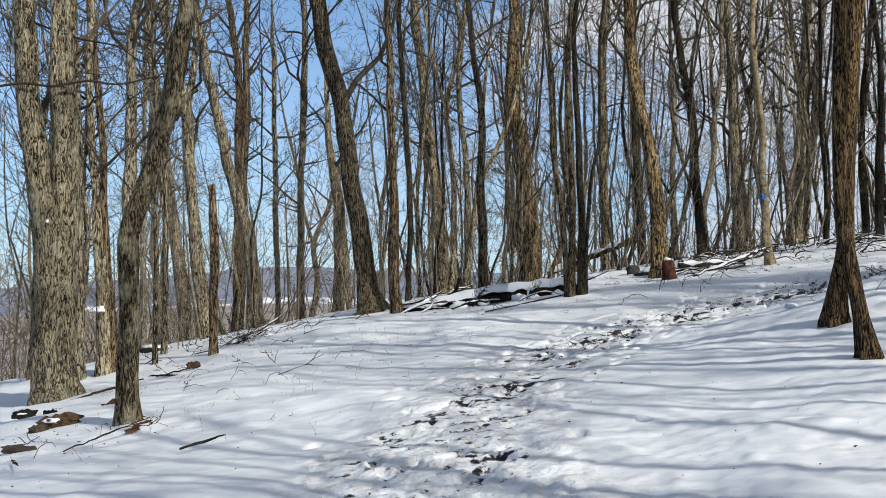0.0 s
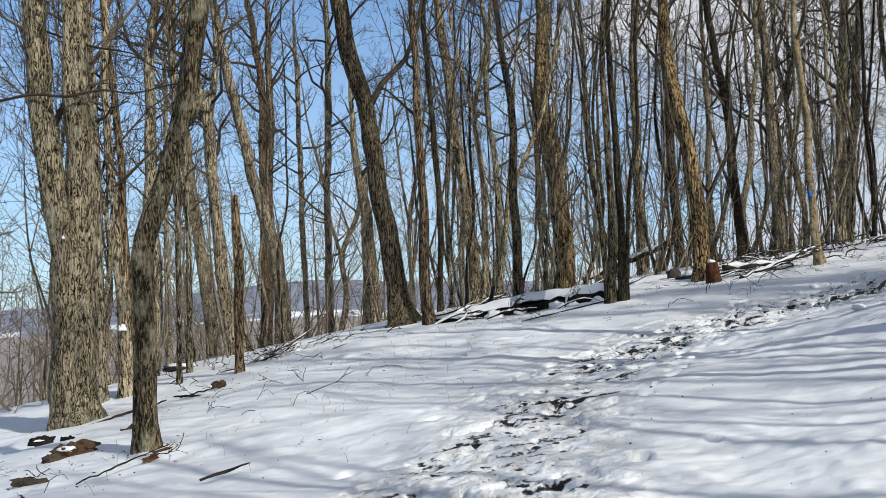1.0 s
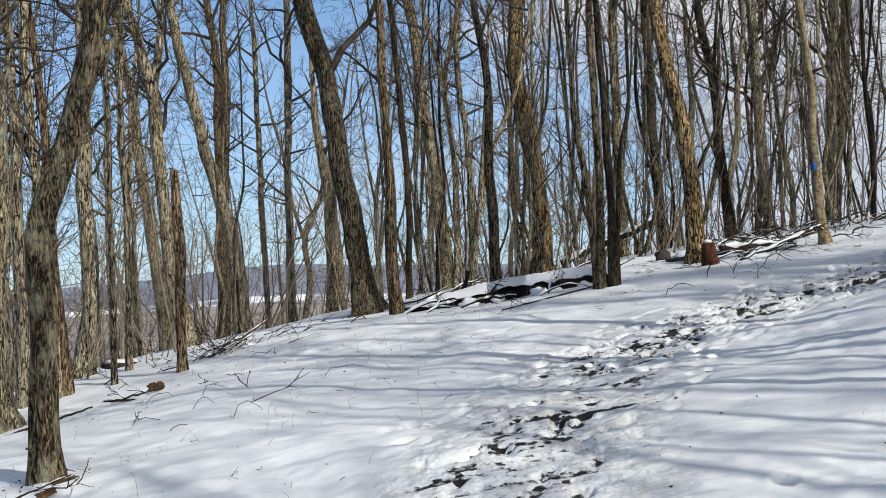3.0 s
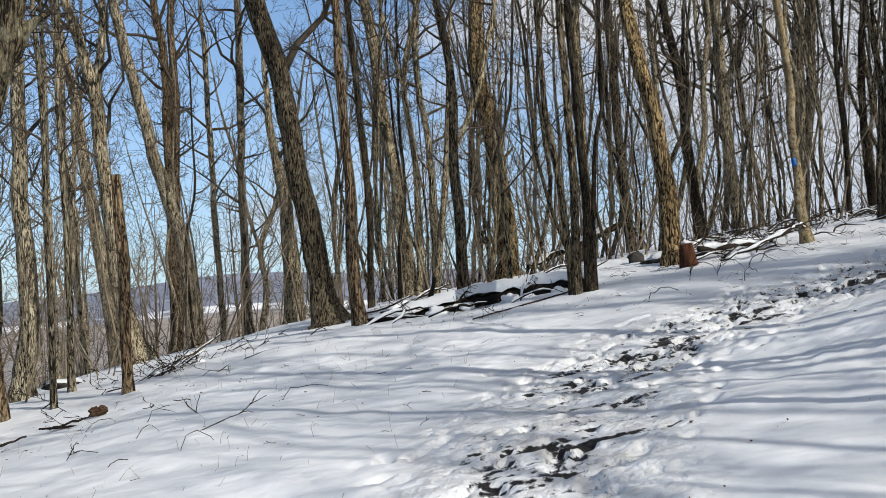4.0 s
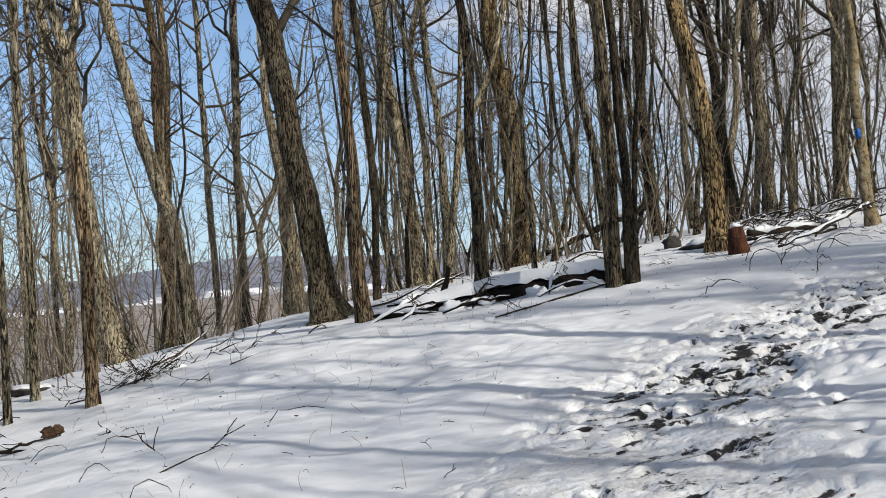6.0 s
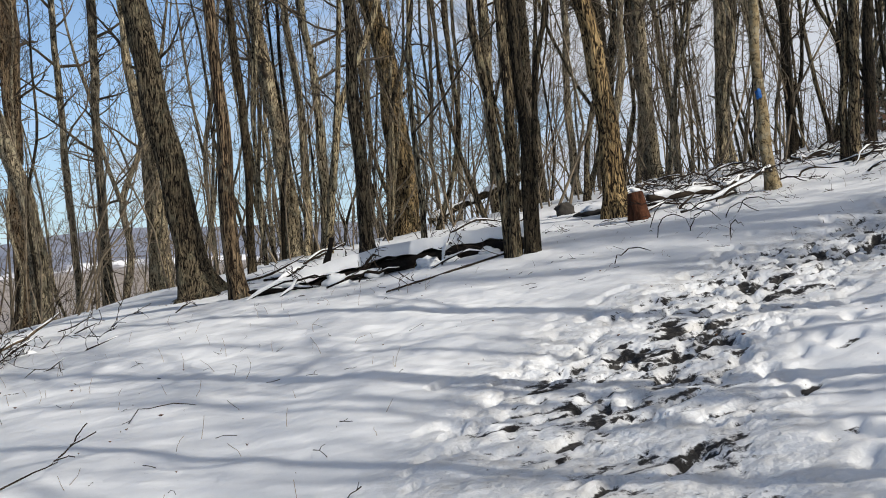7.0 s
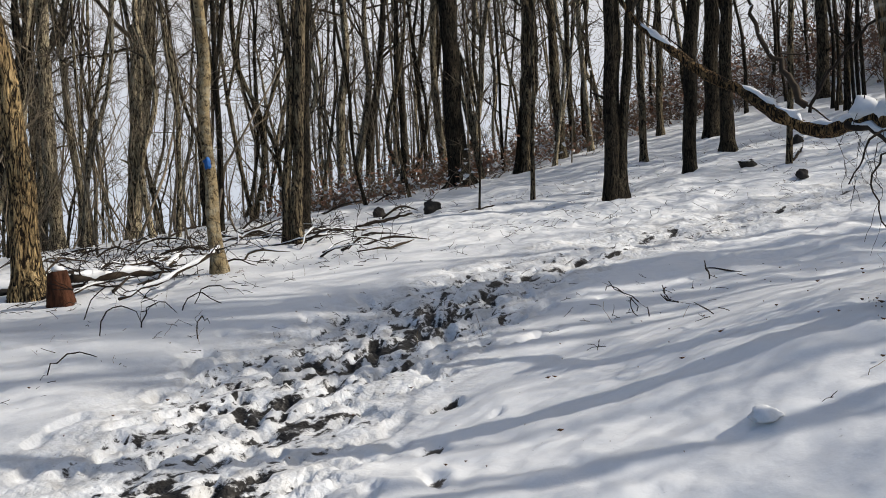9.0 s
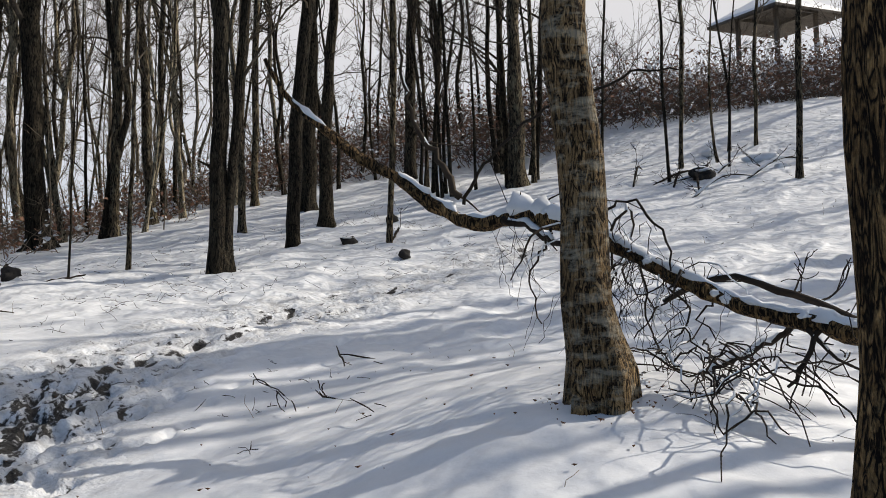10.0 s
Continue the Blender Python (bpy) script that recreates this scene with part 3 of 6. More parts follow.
    bare -= 0.20                                          # what the grain of the snow must overcome
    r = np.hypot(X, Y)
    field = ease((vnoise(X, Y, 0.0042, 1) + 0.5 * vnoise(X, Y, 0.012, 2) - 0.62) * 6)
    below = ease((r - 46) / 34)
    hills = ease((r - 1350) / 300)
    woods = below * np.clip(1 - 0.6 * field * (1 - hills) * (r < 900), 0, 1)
    ny, nx = X.shape
    verts = np.stack([X, Y, Z], -1).reshape(-1, 3)
    a = (np.arange(ny - 1)[:, None] * nx + np.arange(nx - 1)[None]).ravel()
    quads = np.stack([a, a + 1, a + nx + 1, a + nx], -1)
    me = bpy.data.meshes.new("ground")
    me.vertices.add(len(verts))
    me.vertices.foreach_set("co", verts.ravel())
    me.loops.add(quads.size)
    me.loops.foreach_set("vertex_index", quads.ravel())
    me.polygons.add(len(quads))
    me.polygons.foreach_set("loop_start", np.arange(len(quads)) * 4)
    me.polygons.foreach_set("loop_total", np.full(len(quads), 4))
    me.update(calc_edges=True)
    me.polygons.foreach_set("use_smooth", np.ones(len(quads), bool))
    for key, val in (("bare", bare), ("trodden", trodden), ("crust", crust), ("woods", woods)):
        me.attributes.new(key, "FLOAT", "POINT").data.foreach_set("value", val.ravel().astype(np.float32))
    me.materials.append(GROUND)
    ob = new("ground", me)
    return tagged(ob, "snow-covered ridge with a trodden muddy path and a valley below", "ground", kind="structure")


build_ground()

# ---- the trees that stand near the path ----
twin = tree(-9.28, 15.24, [[(0.03, 0.02, 0.02, 0.35), (-0.02, -0.01, 0.7, 0.32), (-0.03, -0.02, 1.32, 0.3), (-0.04, -0.02, 2.35, 0.3), (-0.17, -0.1, 2.95, 0.235), (-0.28, -0.17, 3.62, 0.19), (-0.362, -0.22, 4.5, 0.175), (-0.442, -0.27, 5.39, 0.17), (-0.49, -0.3, 6.28, 0.165)], [(0.03, 0.01, 2.2, 0.22), (0.06, 0.035, 2.74, 0.225), (0.06, 0.035, 3.63, 0.212), (0.045, 0.027, 4.53, 0.206), (0.02, 0.01, 6.34, 0.2)]], 15, BARK_TWIN, "thick old tree with deep furrows, forking low into twin stems", 200, sides=24, low=4.5, flare=1.2)
tree(-10.08, 17.27, [[(0, 0, 0.13, 0.1), (-0.02, -0.01, 1.62, 0.095), (-0.05, -0.03, 3.63, 0.08), (-0.15, -0.09, 6.67, 0.07)]], 14.2, BARK_TAN, "bare tree with rough bark at the wood's edge", 202, low=3, amount=0.8, sides=12)
ochre = tree(-9.71, 17.48, [[(0, 0, 0.14, 0.131), (-0.04, -0.02, 1.55, 0.121), (-0.2, -0.11, 3.56, 0.07), (-0.28, -0.15, 6.62, 0.065)]], 14.8, BARK_TAN, "bare tree with rough bark at the wood's edge", 203, low=3, amount=0.8, sides=12)
tree(-9.55, 17.58, [[(0, 0, 0.1, 0.075), (-0.15, -0.08, 2.02, 0.07), (-0.27, -0.15, 4.55, 0.062), (-0.46, -0.25, 6.58, 0.058)]], 15.4, BARK_RED, "bare tree with rough bark at the wood's edge", 204, low=3, amount=0.8, sides=12)
crooked = tree(-5.7, 10.79, [[(0, 0, 0.02, 0.123), (-0.01, -0.01, 0.78, 0.111), (-0.03, -0.01, 1.77, 0.105), (0, 0, 2.14, 0.105), (0.2, 0.1, 2.77, 0.105), (0.35, 0.19, 3.41, 0.102), (0.46, 0.24, 4.31, 0.102), (0.53, 0.28, 4.83, 0.098)]], 10, BARK_CROOK, "crooked tree bent to one side with a knot on its stem", 205, sides=20, low=5.5, amount=0.3, forks=0)
tree(-8.89, 17.77, [[(0, 0, 0, 0.045), (0, 0, 1.9, 0.045), (0, 0, 3.43, 0.04), (-0.07, -0.03, 6.51, 0.04)]], 9.6, BARK_GREY, "slender bare tree standing at the wood's edge", 206, low=3, amount=0.8, sides=8)
tree(-15.16, 32.63, [[(0, 0, 0, 0.24), (-0.25, -0.12, 2.5, 0.19), (-0.55, -0.26, 5.0, 0.17), (-0.8, -0.37, 7.6, 0.15)]], 15.2, BARK_TAN, "tall leaning tree with tan lichened bark", 207, low=4, sides=14)
tree(-7.72, 17.64, [[(0, 0, -0.01, 0.069), (0, 0, 1.73, 0.079), (-0.05, -0.02, 3, 0.064)]], 0, BARK_RED, "thin snapped-off dead trunk standing in the snow", 209, crown=False, name='snag')
tree(-12.58, 31.98, [[(0, 0, 0, 0.27), (-0.1, -0.04, 2.3, 0.2), (-0.5, -0.21, 4.16, 0.185), (-0.96, -0.4, 6.03, 0.165), (-1.35, -0.56, 8.04, 0.15), (-1.74, -0.72, 10.05, 0.14)]], 16, BARK_TAN, "tall leaning tree with tan lichened bark", 210, low=5)
tree(-14.13, 34.28, [[(0, 0, 0.55, 0.199), (0.04, 0.02, 3.71, 0.199), (0.03, 0.01, 6.23, 0.183), (-0.03, -0.01, 9.28, 0.125), (-0.27, -0.12, 11.32, 0.108)], [(0.07, 0.04, 4.55, 0.167), (0.23, 0.11, 7.58, 0.125), (0.2, 0.1, 10.3, 0.1), (0.2, 0.1, 11.33, 0.1)]], 15, BARK_RED, "tall tree with reddish bark and twin stems", 211, low=5)
tree(-10.81, 24.7, [[(0, 0, 0.09, 0.255), (-0.27, -0.13, 1.24, 0.17), (-0.45, -0.21, 2.84, 0.147), (-0.54, -0.25, 4.21, 0.136), (-0.63, -0.3, 5.47, 0.136), (-0.85, -0.41, 6.51, 0.102), (-1.08, -0.51, 7.65, 0.096)], [(-0.63, -0.31, 5.47, 0.102), (-0.49, -0.24, 6.51, 0.085), (-0.42, -0.2, 7.67, 0.068)]], 13, BARK_TAN, "leaning tree forking into two stems", 213, low=3.5)
tree(-10.8, 20.17, [[(0, 0, 0.04, 0.179), (0.11, 0.07, 1.25, 0.152), (0.1, 0.06, 3.06, 0.135), (0.09, 0.06, 4.89, 0.117), (0.12, 0.07, 6.74, 0.099)]], 13, BARK_POLE, "bare tree with rough bark at the wood's edge", 215, low=3, amount=0.8, sides=12)
tree(-9.65, 19.68, [[(0, 0, -0.03, 0.06), (0.02, 0.01, 1.39, 0.056), (0, 0, 2.79, 0.052), (-0.03, -0.01, 4.54, 0.047), (0, 0, 6.31, 0.043)]], 9.6, BARK_GREY, "slender bare tree standing at the wood's edge", 216, low=3, amount=0.8, sides=8)
tree(-12.5, 24.39, [[(0, 0, 0.22, 0.07), (-0.02, -0.01, 1.69, 0.07), (-0.06, -0.03, 3.74, 0.064), (-0.03, -0.02, 5.81, 0.055), (-0.04, -0.02, 8.13, 0.05)]], 14.2, BARK_POLE, "bare tree with rough bark at the wood's edge", 217, low=3, amount=0.8, sides=12)
tree(-12.45, 25.56, [[(0, 0, 0.05, 0.05), (-0.11, -0.06, 1.61, 0.055), (-0.12, -0.06, 3.52, 0.05), (-0.33, -0.17, 5.94, 0.05), (-0.34, -0.18, 8.37, 0.06)]], 14.8, BARK_TAN, "bare tree with rough bark at the wood's edge", 218, low=3, amount=0.8, sides=12)
tree(-12.27, 35.45, [[(0, 0, 0.45, 0.154), (-0.03, -0.01, 3.16, 0.12), (-0.01, 0, 5.74, 0.12), (0.07, 0.02, 8.35, 0.12), (0.08, 0.03, 10.97, 0.102)]], 15.4, BARK_POLE, "bare tree with rough bark at the wood's edge", 219, low=3, amount=0.8, sides=12)
tree(-13.34, 36.12, [[(0, 0, 0.59, 0.088), (-0.1, -0.04, 3.58, 0.105), (-0.14, -0.05, 6.23, 0.096), (-0.21, -0.08, 9.8, 0.088)]], 13, BARK_POLE, "bare tree with rough bark at the wood's edge", 220, low=3, amount=0.8, sides=12)
tree(-10.07, 33.02, [[(0, 0, 0, 0.297), (0.02, 0.01, 1.56, 0.25), (-0.15, -0.05, 3.93, 0.172), (-0.41, -0.12, 5.69, 0.109), (-0.48, -0.15, 7.12, 0.078)]], 9, BARK_TAN, "crooked tapering tree with pale tan bark", 221, low=4)
tree(-6.23, 22.89, [[(0, 0, -0.12, 0.332), (-0.19, -0.05, 0.78, 0.221), (-0.32, -0.09, 2, 0.211), (-0.54, -0.15, 3.33, 0.191), (-0.72, -0.2, 4.56, 0.191), (-0.95, -0.26, 5.59, 0.191), (-1.1, -0.3, 6.11, 0.191)]], 14, BARK_MID, "dark-brown leaning tree with lichen flecks and a flared foot", 222, sides=24, low=5, flare=1.5)
tree(-5.27, 21.17, [[(0, 0, -0.01, 0.118), (-0.09, -0.02, 1.09, 0.109), (-0.08, -0.02, 2.46, 0.082), (-0.14, -0.04, 4.12, 0.082), (-0.18, -0.04, 5.52, 0.073)]], 13, BARK_RED, "slender tree with peeling orange-brown bark", 223, low=4)
tree(-6.11, 25.6, [[(0, 0, -0.3, 0.069), (0.05, 0.01, 1.94, 0.069), (-0.04, -0.01, 4.26, 0.069), (-0.2, -0.04, 6.62, 0.063)]], 15.4, BARK_DARK, "bare tree with rough bark at the wood's edge", 224, low=3, amount=0.8, sides=12)
tree(-6.65, 32.85, [[(0, 0, -0.08, 0.245), (-0.09, -0.02, 1.46, 0.199), (-0.27, -0.05, 3.48, 0.184), (-0.54, -0.1, 5.36, 0.168), (-0.68, -0.13, 6.92, 0.153), (-0.86, -0.17, 8.5, 0.153)]], 15, BARK_TAN, "tall leaning tree with pale tan bark", 225, low=5)
tree(-5.62, 31, [[(0, 0, -0.09, 0.1), (0.02, 0, 1.63, 0.114), (0.02, 0, 3.35, 0.086), (-0.2, -0.03, 5.54, 0.086), (-0.18, -0.03, 7.72, 0.078)]], 13.6, BARK_GREY, "bare tree with rough bark at the wood's edge", 226, low=3, amount=0.8, sides=12)
tree(-3.64, 22.15, [[(0, 0, 0.14, 0.113), (-0.03, 0, 0.71, 0.098), (-0.04, -0.01, 1.62, 0.09), (-0.07, -0.01, 2.75, 0.083), (-0.05, -0.01, 3.72, 0.075)]], 13, BARK_MID, "straight dark-grey tree behind a snowy log", 227, sides=20, low=4)
tree(-3.85, 32.13, [[(0, 0, -0.08, 0.307), (-0.01, 0, 0.95, 0.281), (-0.14, -0.01, 2.62, 0.269), (-0.28, -0.02, 4.16, 0.243), (-0.53, -0.04, 5.44, 0.218)]], 16, BARK_PLATE, "stout straight tree with brown furrowed bark", 228, sides=20, low=5)
tree(-2.84, 22.05, [[(0, 0, -0.13, 0.052), (0, 0, 0.56, 0.041), (-0.04, 0, 1.32, 0.037), (-0.07, 0, 2.22, 0.034), (0, 0, 3.56, 0.03)]], 7, BARK_GREY, "thin sapling rising through a snowy log", 229, low=1.8, amount=0.6)
tree(-1.63, 19.85, [[(0, 0, 0.17, 0.081), (0.01, 0, 0.95, 0.065), (0.01, 0, 2.09, 0.06), (0.01, 0, 3.04, 0.06)], [(-0.08, 0.01, 0.22, 0.057), (-0.13, 0.01, 0.96, 0.051), (-0.2, 0.01, 1.79, 0.051), (-0.3, 0.01, 2.62, 0.051), (-0.34, 0.02, 3.07, 0.044)]], 13, BARK_MID, "dark tree growing as a clump of two stems", 230, flare=1.1, low=4)
tree(-1.43, 19.85, [[(0, 0, 0.05, 0.092), (-0.02, 0, 0.47, 0.071), (-0.01, 0, 1.42, 0.06), (-0.02, 0, 2.38, 0.06), (-0.06, 0, 3.01, 0.06)], [(0.05, -0.01, 0.11, 0.045), (0.09, -0.01, 1.1, 0.038), (0.21, -0.02, 2.36, 0.032), (0.32, -0.02, 2.98, 0.029)]], 13, BARK_DARK, "dark tree with a thin side stem at its foot", 232, flare=1.15, low=4)
tree(-0.01, 23.31, [[(0, 0, 0.1, 0.197), (-0.03, 0, 0.78, 0.164), (-0.12, 0.01, 1.85, 0.148), (-0.22, 0.03, 2.68, 0.14), (-0.32, 0.04, 3.27, 0.14)]], 15, BARK_PLATE, "leaning tree with deep brown furrowed bark above a stump", 234, sides=24, low=4.5)
tree(0.56, 36.72, [[(0, 0, -0.09, 0.138), (-0.14, 0.01, 1.18, 0.107), (-0.15, 0.01, 3.17, 0.099), (-0.09, 0.01, 5.46, 0.099)]], 13, BARK_POLE, "bare tree with rough bark at the wood's edge", 235, low=3, amount=0.8, sides=12)
tree(2.94, 40.46, [[(0, 0, 0.41, 0.121), (0.05, -0.01, 2.31, 0.113), (-0.06, 0.01, 4.4, 0.104), (-0.13, 0.02, 5.79, 0.104)]], 13.6, BARK_GREY, "bare tree with rough bark at the wood's edge", 236, low=3, amount=0.8, sides=12)
blazed = tree(2.18, 22.81, [[(0, 0, 0.06, 0.096), (-0.06, 0.02, 0.55, 0.088), (-0.1, 0.03, 1.35, 0.072), (-0.12, 0.03, 2.15, 0.072), (-0.1, 0.03, 2.79, 0.072)]], 13, BARK_SMOOTH, "slender pale tree with a blue paint blaze", 237, sides=20, low=4)
tree(4.6, 37.1, [[(0, 0, 0.21, 0.156), (0.12, -0.03, 2.04, 0.156), (0.33, -0.07, 3.73, 0.156), (0.45, -0.1, 4.64, 0.14)]], 14.8, BARK_TAN, "bare tree with rough bark at the wood's edge", 238, low=3, amount=0.8, sides=12)
tree(6.68, 37.6, [[(0, 0, 0.34, 0.143), (-0.04, 0.01, 1.49, 0.135), (-0.09, 0.03, 3.09, 0.111), (-0.08, 0.02, 4.35, 0.111)]], 15.4, BARK_DARK, "bare tree with rough bark at the wood's edge", 239, low=3, amount=0.8, sides=12)
tree(4.05, 24.85, [[(0, 0, 0.09, 0.105), (0.02, -0.01, 0.72, 0.095), (0.06, -0.02, 1.63, 0.085), (0.13, -0.04, 2.71, 0.082)], [(-0.13, 0.06, 0.0, 0.07), (-0.12, 0.05, 0.8, 0.062), (-0.06, 0.04, 1.7, 0.058), (-0.02, 0.05, 2.7, 0.052)]], 13, BARK_MID, "brown tree with a second stem close behind it", 240, sides=18, low=4)
tree(5.11, 27.07, [[(0, 0, 0.07, 0.103), (0.01, -0.01, 1.21, 0.103), (0.06, -0.02, 2.23, 0.093), (0.08, -0.03, 2.84, 0.082)]], 12, BARK_DARK, "dark tree close behind a tan one", 241)
tree(10.26, 39.56, [[(0, 0, 0.41, 0.221), (0.04, -0.02, 1.84, 0.204), (0.06, -0.02, 3.88, 0.187)]], 14.2, BARK_MID, "bare tree with rough bark at the wood's edge", 242, low=3, amount=0.8, sides=12)
tree(11.82, 40.29, [[(0, 0, 0, 0.139), (0, 0, 1.53, 0.139), (0.06, -0.03, 3.61, 0.139)]], 14.8, BARK_TAN, "bare tree with rough bark at the wood's edge", 243, low=3, amount=0.8, sides=12)
tree(14.59, 43.96, [[(0, 0, 0, 0.155), (0.02, -0.01, 1.82, 0.155), (0.07, -0.03, 3.55, 0.155)]], 15.4, BARK_DARK, "bare tree with rough bark at the wood's edge", 244, low=3, amount=0.8, sides=12)
tree(12.79, 41.76, [[(0, 0, 0.28, 0.182), (0.2, -0.09, 1.8, 0.146), (0.5, -0.22, 3.57, 0.127)]], 13, BARK_POLE, "bare tree with rough bark at the wood's edge", 245, low=3, amount=0.8, sides=12)
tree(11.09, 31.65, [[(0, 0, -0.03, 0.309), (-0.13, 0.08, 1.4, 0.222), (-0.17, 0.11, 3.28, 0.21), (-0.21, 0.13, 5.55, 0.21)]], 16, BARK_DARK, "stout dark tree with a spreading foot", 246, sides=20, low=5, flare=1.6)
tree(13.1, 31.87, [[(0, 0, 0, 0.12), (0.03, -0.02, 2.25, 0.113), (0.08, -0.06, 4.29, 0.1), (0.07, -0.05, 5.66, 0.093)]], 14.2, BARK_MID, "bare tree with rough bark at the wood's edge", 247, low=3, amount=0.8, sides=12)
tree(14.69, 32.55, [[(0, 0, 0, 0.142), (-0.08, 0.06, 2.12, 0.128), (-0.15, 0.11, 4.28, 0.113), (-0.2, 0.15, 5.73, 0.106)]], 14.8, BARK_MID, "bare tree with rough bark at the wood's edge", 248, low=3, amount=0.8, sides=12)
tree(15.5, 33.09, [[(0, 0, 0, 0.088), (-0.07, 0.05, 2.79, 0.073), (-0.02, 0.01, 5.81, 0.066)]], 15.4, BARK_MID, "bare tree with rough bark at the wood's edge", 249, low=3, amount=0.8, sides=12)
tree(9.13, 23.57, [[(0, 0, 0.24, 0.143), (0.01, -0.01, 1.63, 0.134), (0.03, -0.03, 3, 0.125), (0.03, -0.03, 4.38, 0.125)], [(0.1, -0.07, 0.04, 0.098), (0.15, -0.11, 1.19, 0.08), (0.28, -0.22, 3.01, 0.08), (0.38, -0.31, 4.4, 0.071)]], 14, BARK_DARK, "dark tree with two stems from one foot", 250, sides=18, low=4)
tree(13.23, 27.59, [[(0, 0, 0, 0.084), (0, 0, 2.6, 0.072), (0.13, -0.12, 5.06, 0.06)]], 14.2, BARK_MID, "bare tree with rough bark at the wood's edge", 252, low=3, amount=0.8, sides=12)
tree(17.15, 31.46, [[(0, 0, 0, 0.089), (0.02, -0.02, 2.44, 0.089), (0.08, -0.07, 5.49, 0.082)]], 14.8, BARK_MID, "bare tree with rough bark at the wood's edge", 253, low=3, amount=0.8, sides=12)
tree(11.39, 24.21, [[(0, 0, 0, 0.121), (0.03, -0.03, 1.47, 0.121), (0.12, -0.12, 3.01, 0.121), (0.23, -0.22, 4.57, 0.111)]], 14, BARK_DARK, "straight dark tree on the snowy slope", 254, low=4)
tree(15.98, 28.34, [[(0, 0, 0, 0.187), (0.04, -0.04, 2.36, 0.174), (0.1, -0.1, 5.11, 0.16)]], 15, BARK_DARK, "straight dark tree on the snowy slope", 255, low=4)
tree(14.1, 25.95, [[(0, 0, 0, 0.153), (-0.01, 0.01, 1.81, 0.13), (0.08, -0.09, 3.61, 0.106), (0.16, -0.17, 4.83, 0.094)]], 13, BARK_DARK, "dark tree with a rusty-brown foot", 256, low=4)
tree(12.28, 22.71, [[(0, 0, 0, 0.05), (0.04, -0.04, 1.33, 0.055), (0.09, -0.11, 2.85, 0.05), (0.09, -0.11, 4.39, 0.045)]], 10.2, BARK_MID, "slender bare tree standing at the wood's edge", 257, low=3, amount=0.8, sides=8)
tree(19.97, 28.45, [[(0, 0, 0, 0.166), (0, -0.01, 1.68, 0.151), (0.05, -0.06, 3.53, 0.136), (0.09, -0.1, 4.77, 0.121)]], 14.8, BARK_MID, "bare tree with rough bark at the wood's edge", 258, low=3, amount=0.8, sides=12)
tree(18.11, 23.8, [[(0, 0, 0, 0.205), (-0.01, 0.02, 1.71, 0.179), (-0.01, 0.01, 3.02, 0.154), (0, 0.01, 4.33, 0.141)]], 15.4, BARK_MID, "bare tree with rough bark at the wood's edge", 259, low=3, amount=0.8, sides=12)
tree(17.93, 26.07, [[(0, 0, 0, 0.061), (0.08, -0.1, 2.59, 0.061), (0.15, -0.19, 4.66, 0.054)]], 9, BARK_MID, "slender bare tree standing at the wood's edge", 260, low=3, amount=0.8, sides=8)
tree(17.92, 20, [[(0, 0, 0, 0.034), (-0.04, 0.07, 2.06, 0.034), (-0.03, 0.06, 3.82, 0.029)]], 6.1, BARK_DARK, "thin bare sapling standing in the snow", 261, low=1.6, amount=0.5, sides=8)
tree(19.82, 20.61, [[(0, 0, 0, 0.05), (0.04, -0.08, 2.38, 0.05), (0.05, -0.1, 3.66, 0.044)]], 10.2, BARK_MID, "slender bare tree standing at the wood's edge", 262, low=3, amount=0.8, sides=8)
tree(21.65, 19.59, [[(0, 0, 0, 0.045), (0.02, -0.05, 1.86, 0.045), (0.05, -0.12, 3.18, 0.039)]], 10.8, BARK_MID, "slender bare tree standing at the wood's edge", 263, low=3, amount=0.8, sides=8)
tree(18.06, 17.39, [[(0, 0, 0, 0.064), (0.02, -0.06, 1.77, 0.064), (0.04, -0.1, 3.42, 0.059)]], 11.4, BARK_MID, "slender bare tree standing at the wood's edge", 264, low=3, amount=0.8, sides=8)
tree(19.74, 19.47, [[(0, 0, 0, 0.024), (0.03, -0.08, 1.65, 0.024), (0.04, -0.1, 2.51, 0.018)]], 5.5, BARK_DARK, "thin bare sapling standing in the snow", 265, low=1.6, amount=0.5, sides=8)
tree(20.53, 20.06, [[(0, 0, 0, 0.032), (-0.04, 0.1, 0.9, 0.032), (-0.03, 0.07, 2.44, 0.025)]], 6.1, BARK_MID, "thin bare sapling standing in the snow", 266, low=1.6, amount=0.5, sides=8)
tree(8.71, 25.31, [[(0, 0, 0, 0.042), (0.03, -0.02, 1.24, 0.037), (0.07, -0.05, 2.66, 0.033), (0.14, -0.1, 4, 0.028)]], 6.7, BARK_MID, "thin bare sapling standing in the snow", 267, low=1.6, amount=0.5, sides=8)
tree(7.57, 25.28, [[(0, 0, 0, 0.018), (0.04, -0.02, 0.88, 0.018), (0.04, -0.03, 1.95, 0.013)]], 7.3, BARK_DARK, "thin bare sapling standing in the snow", 268, low=1.6, amount=0.5, sides=8)
tree(2.91, 13.31, [[(0, 0, 0.13, 0.154), (-0.03, 0.05, 0.5, 0.133), (-0.04, 0.07, 0.98, 0.121), (-0.05, 0.08, 1.56, 0.119), (-0.05, 0.09, 2.33, 0.113)]], 14, BARK_NEAR, "grey-barked tree with pale lichen flecks beside a hanging treetop", 269, sides=32, low=4.5, flare=1.25)
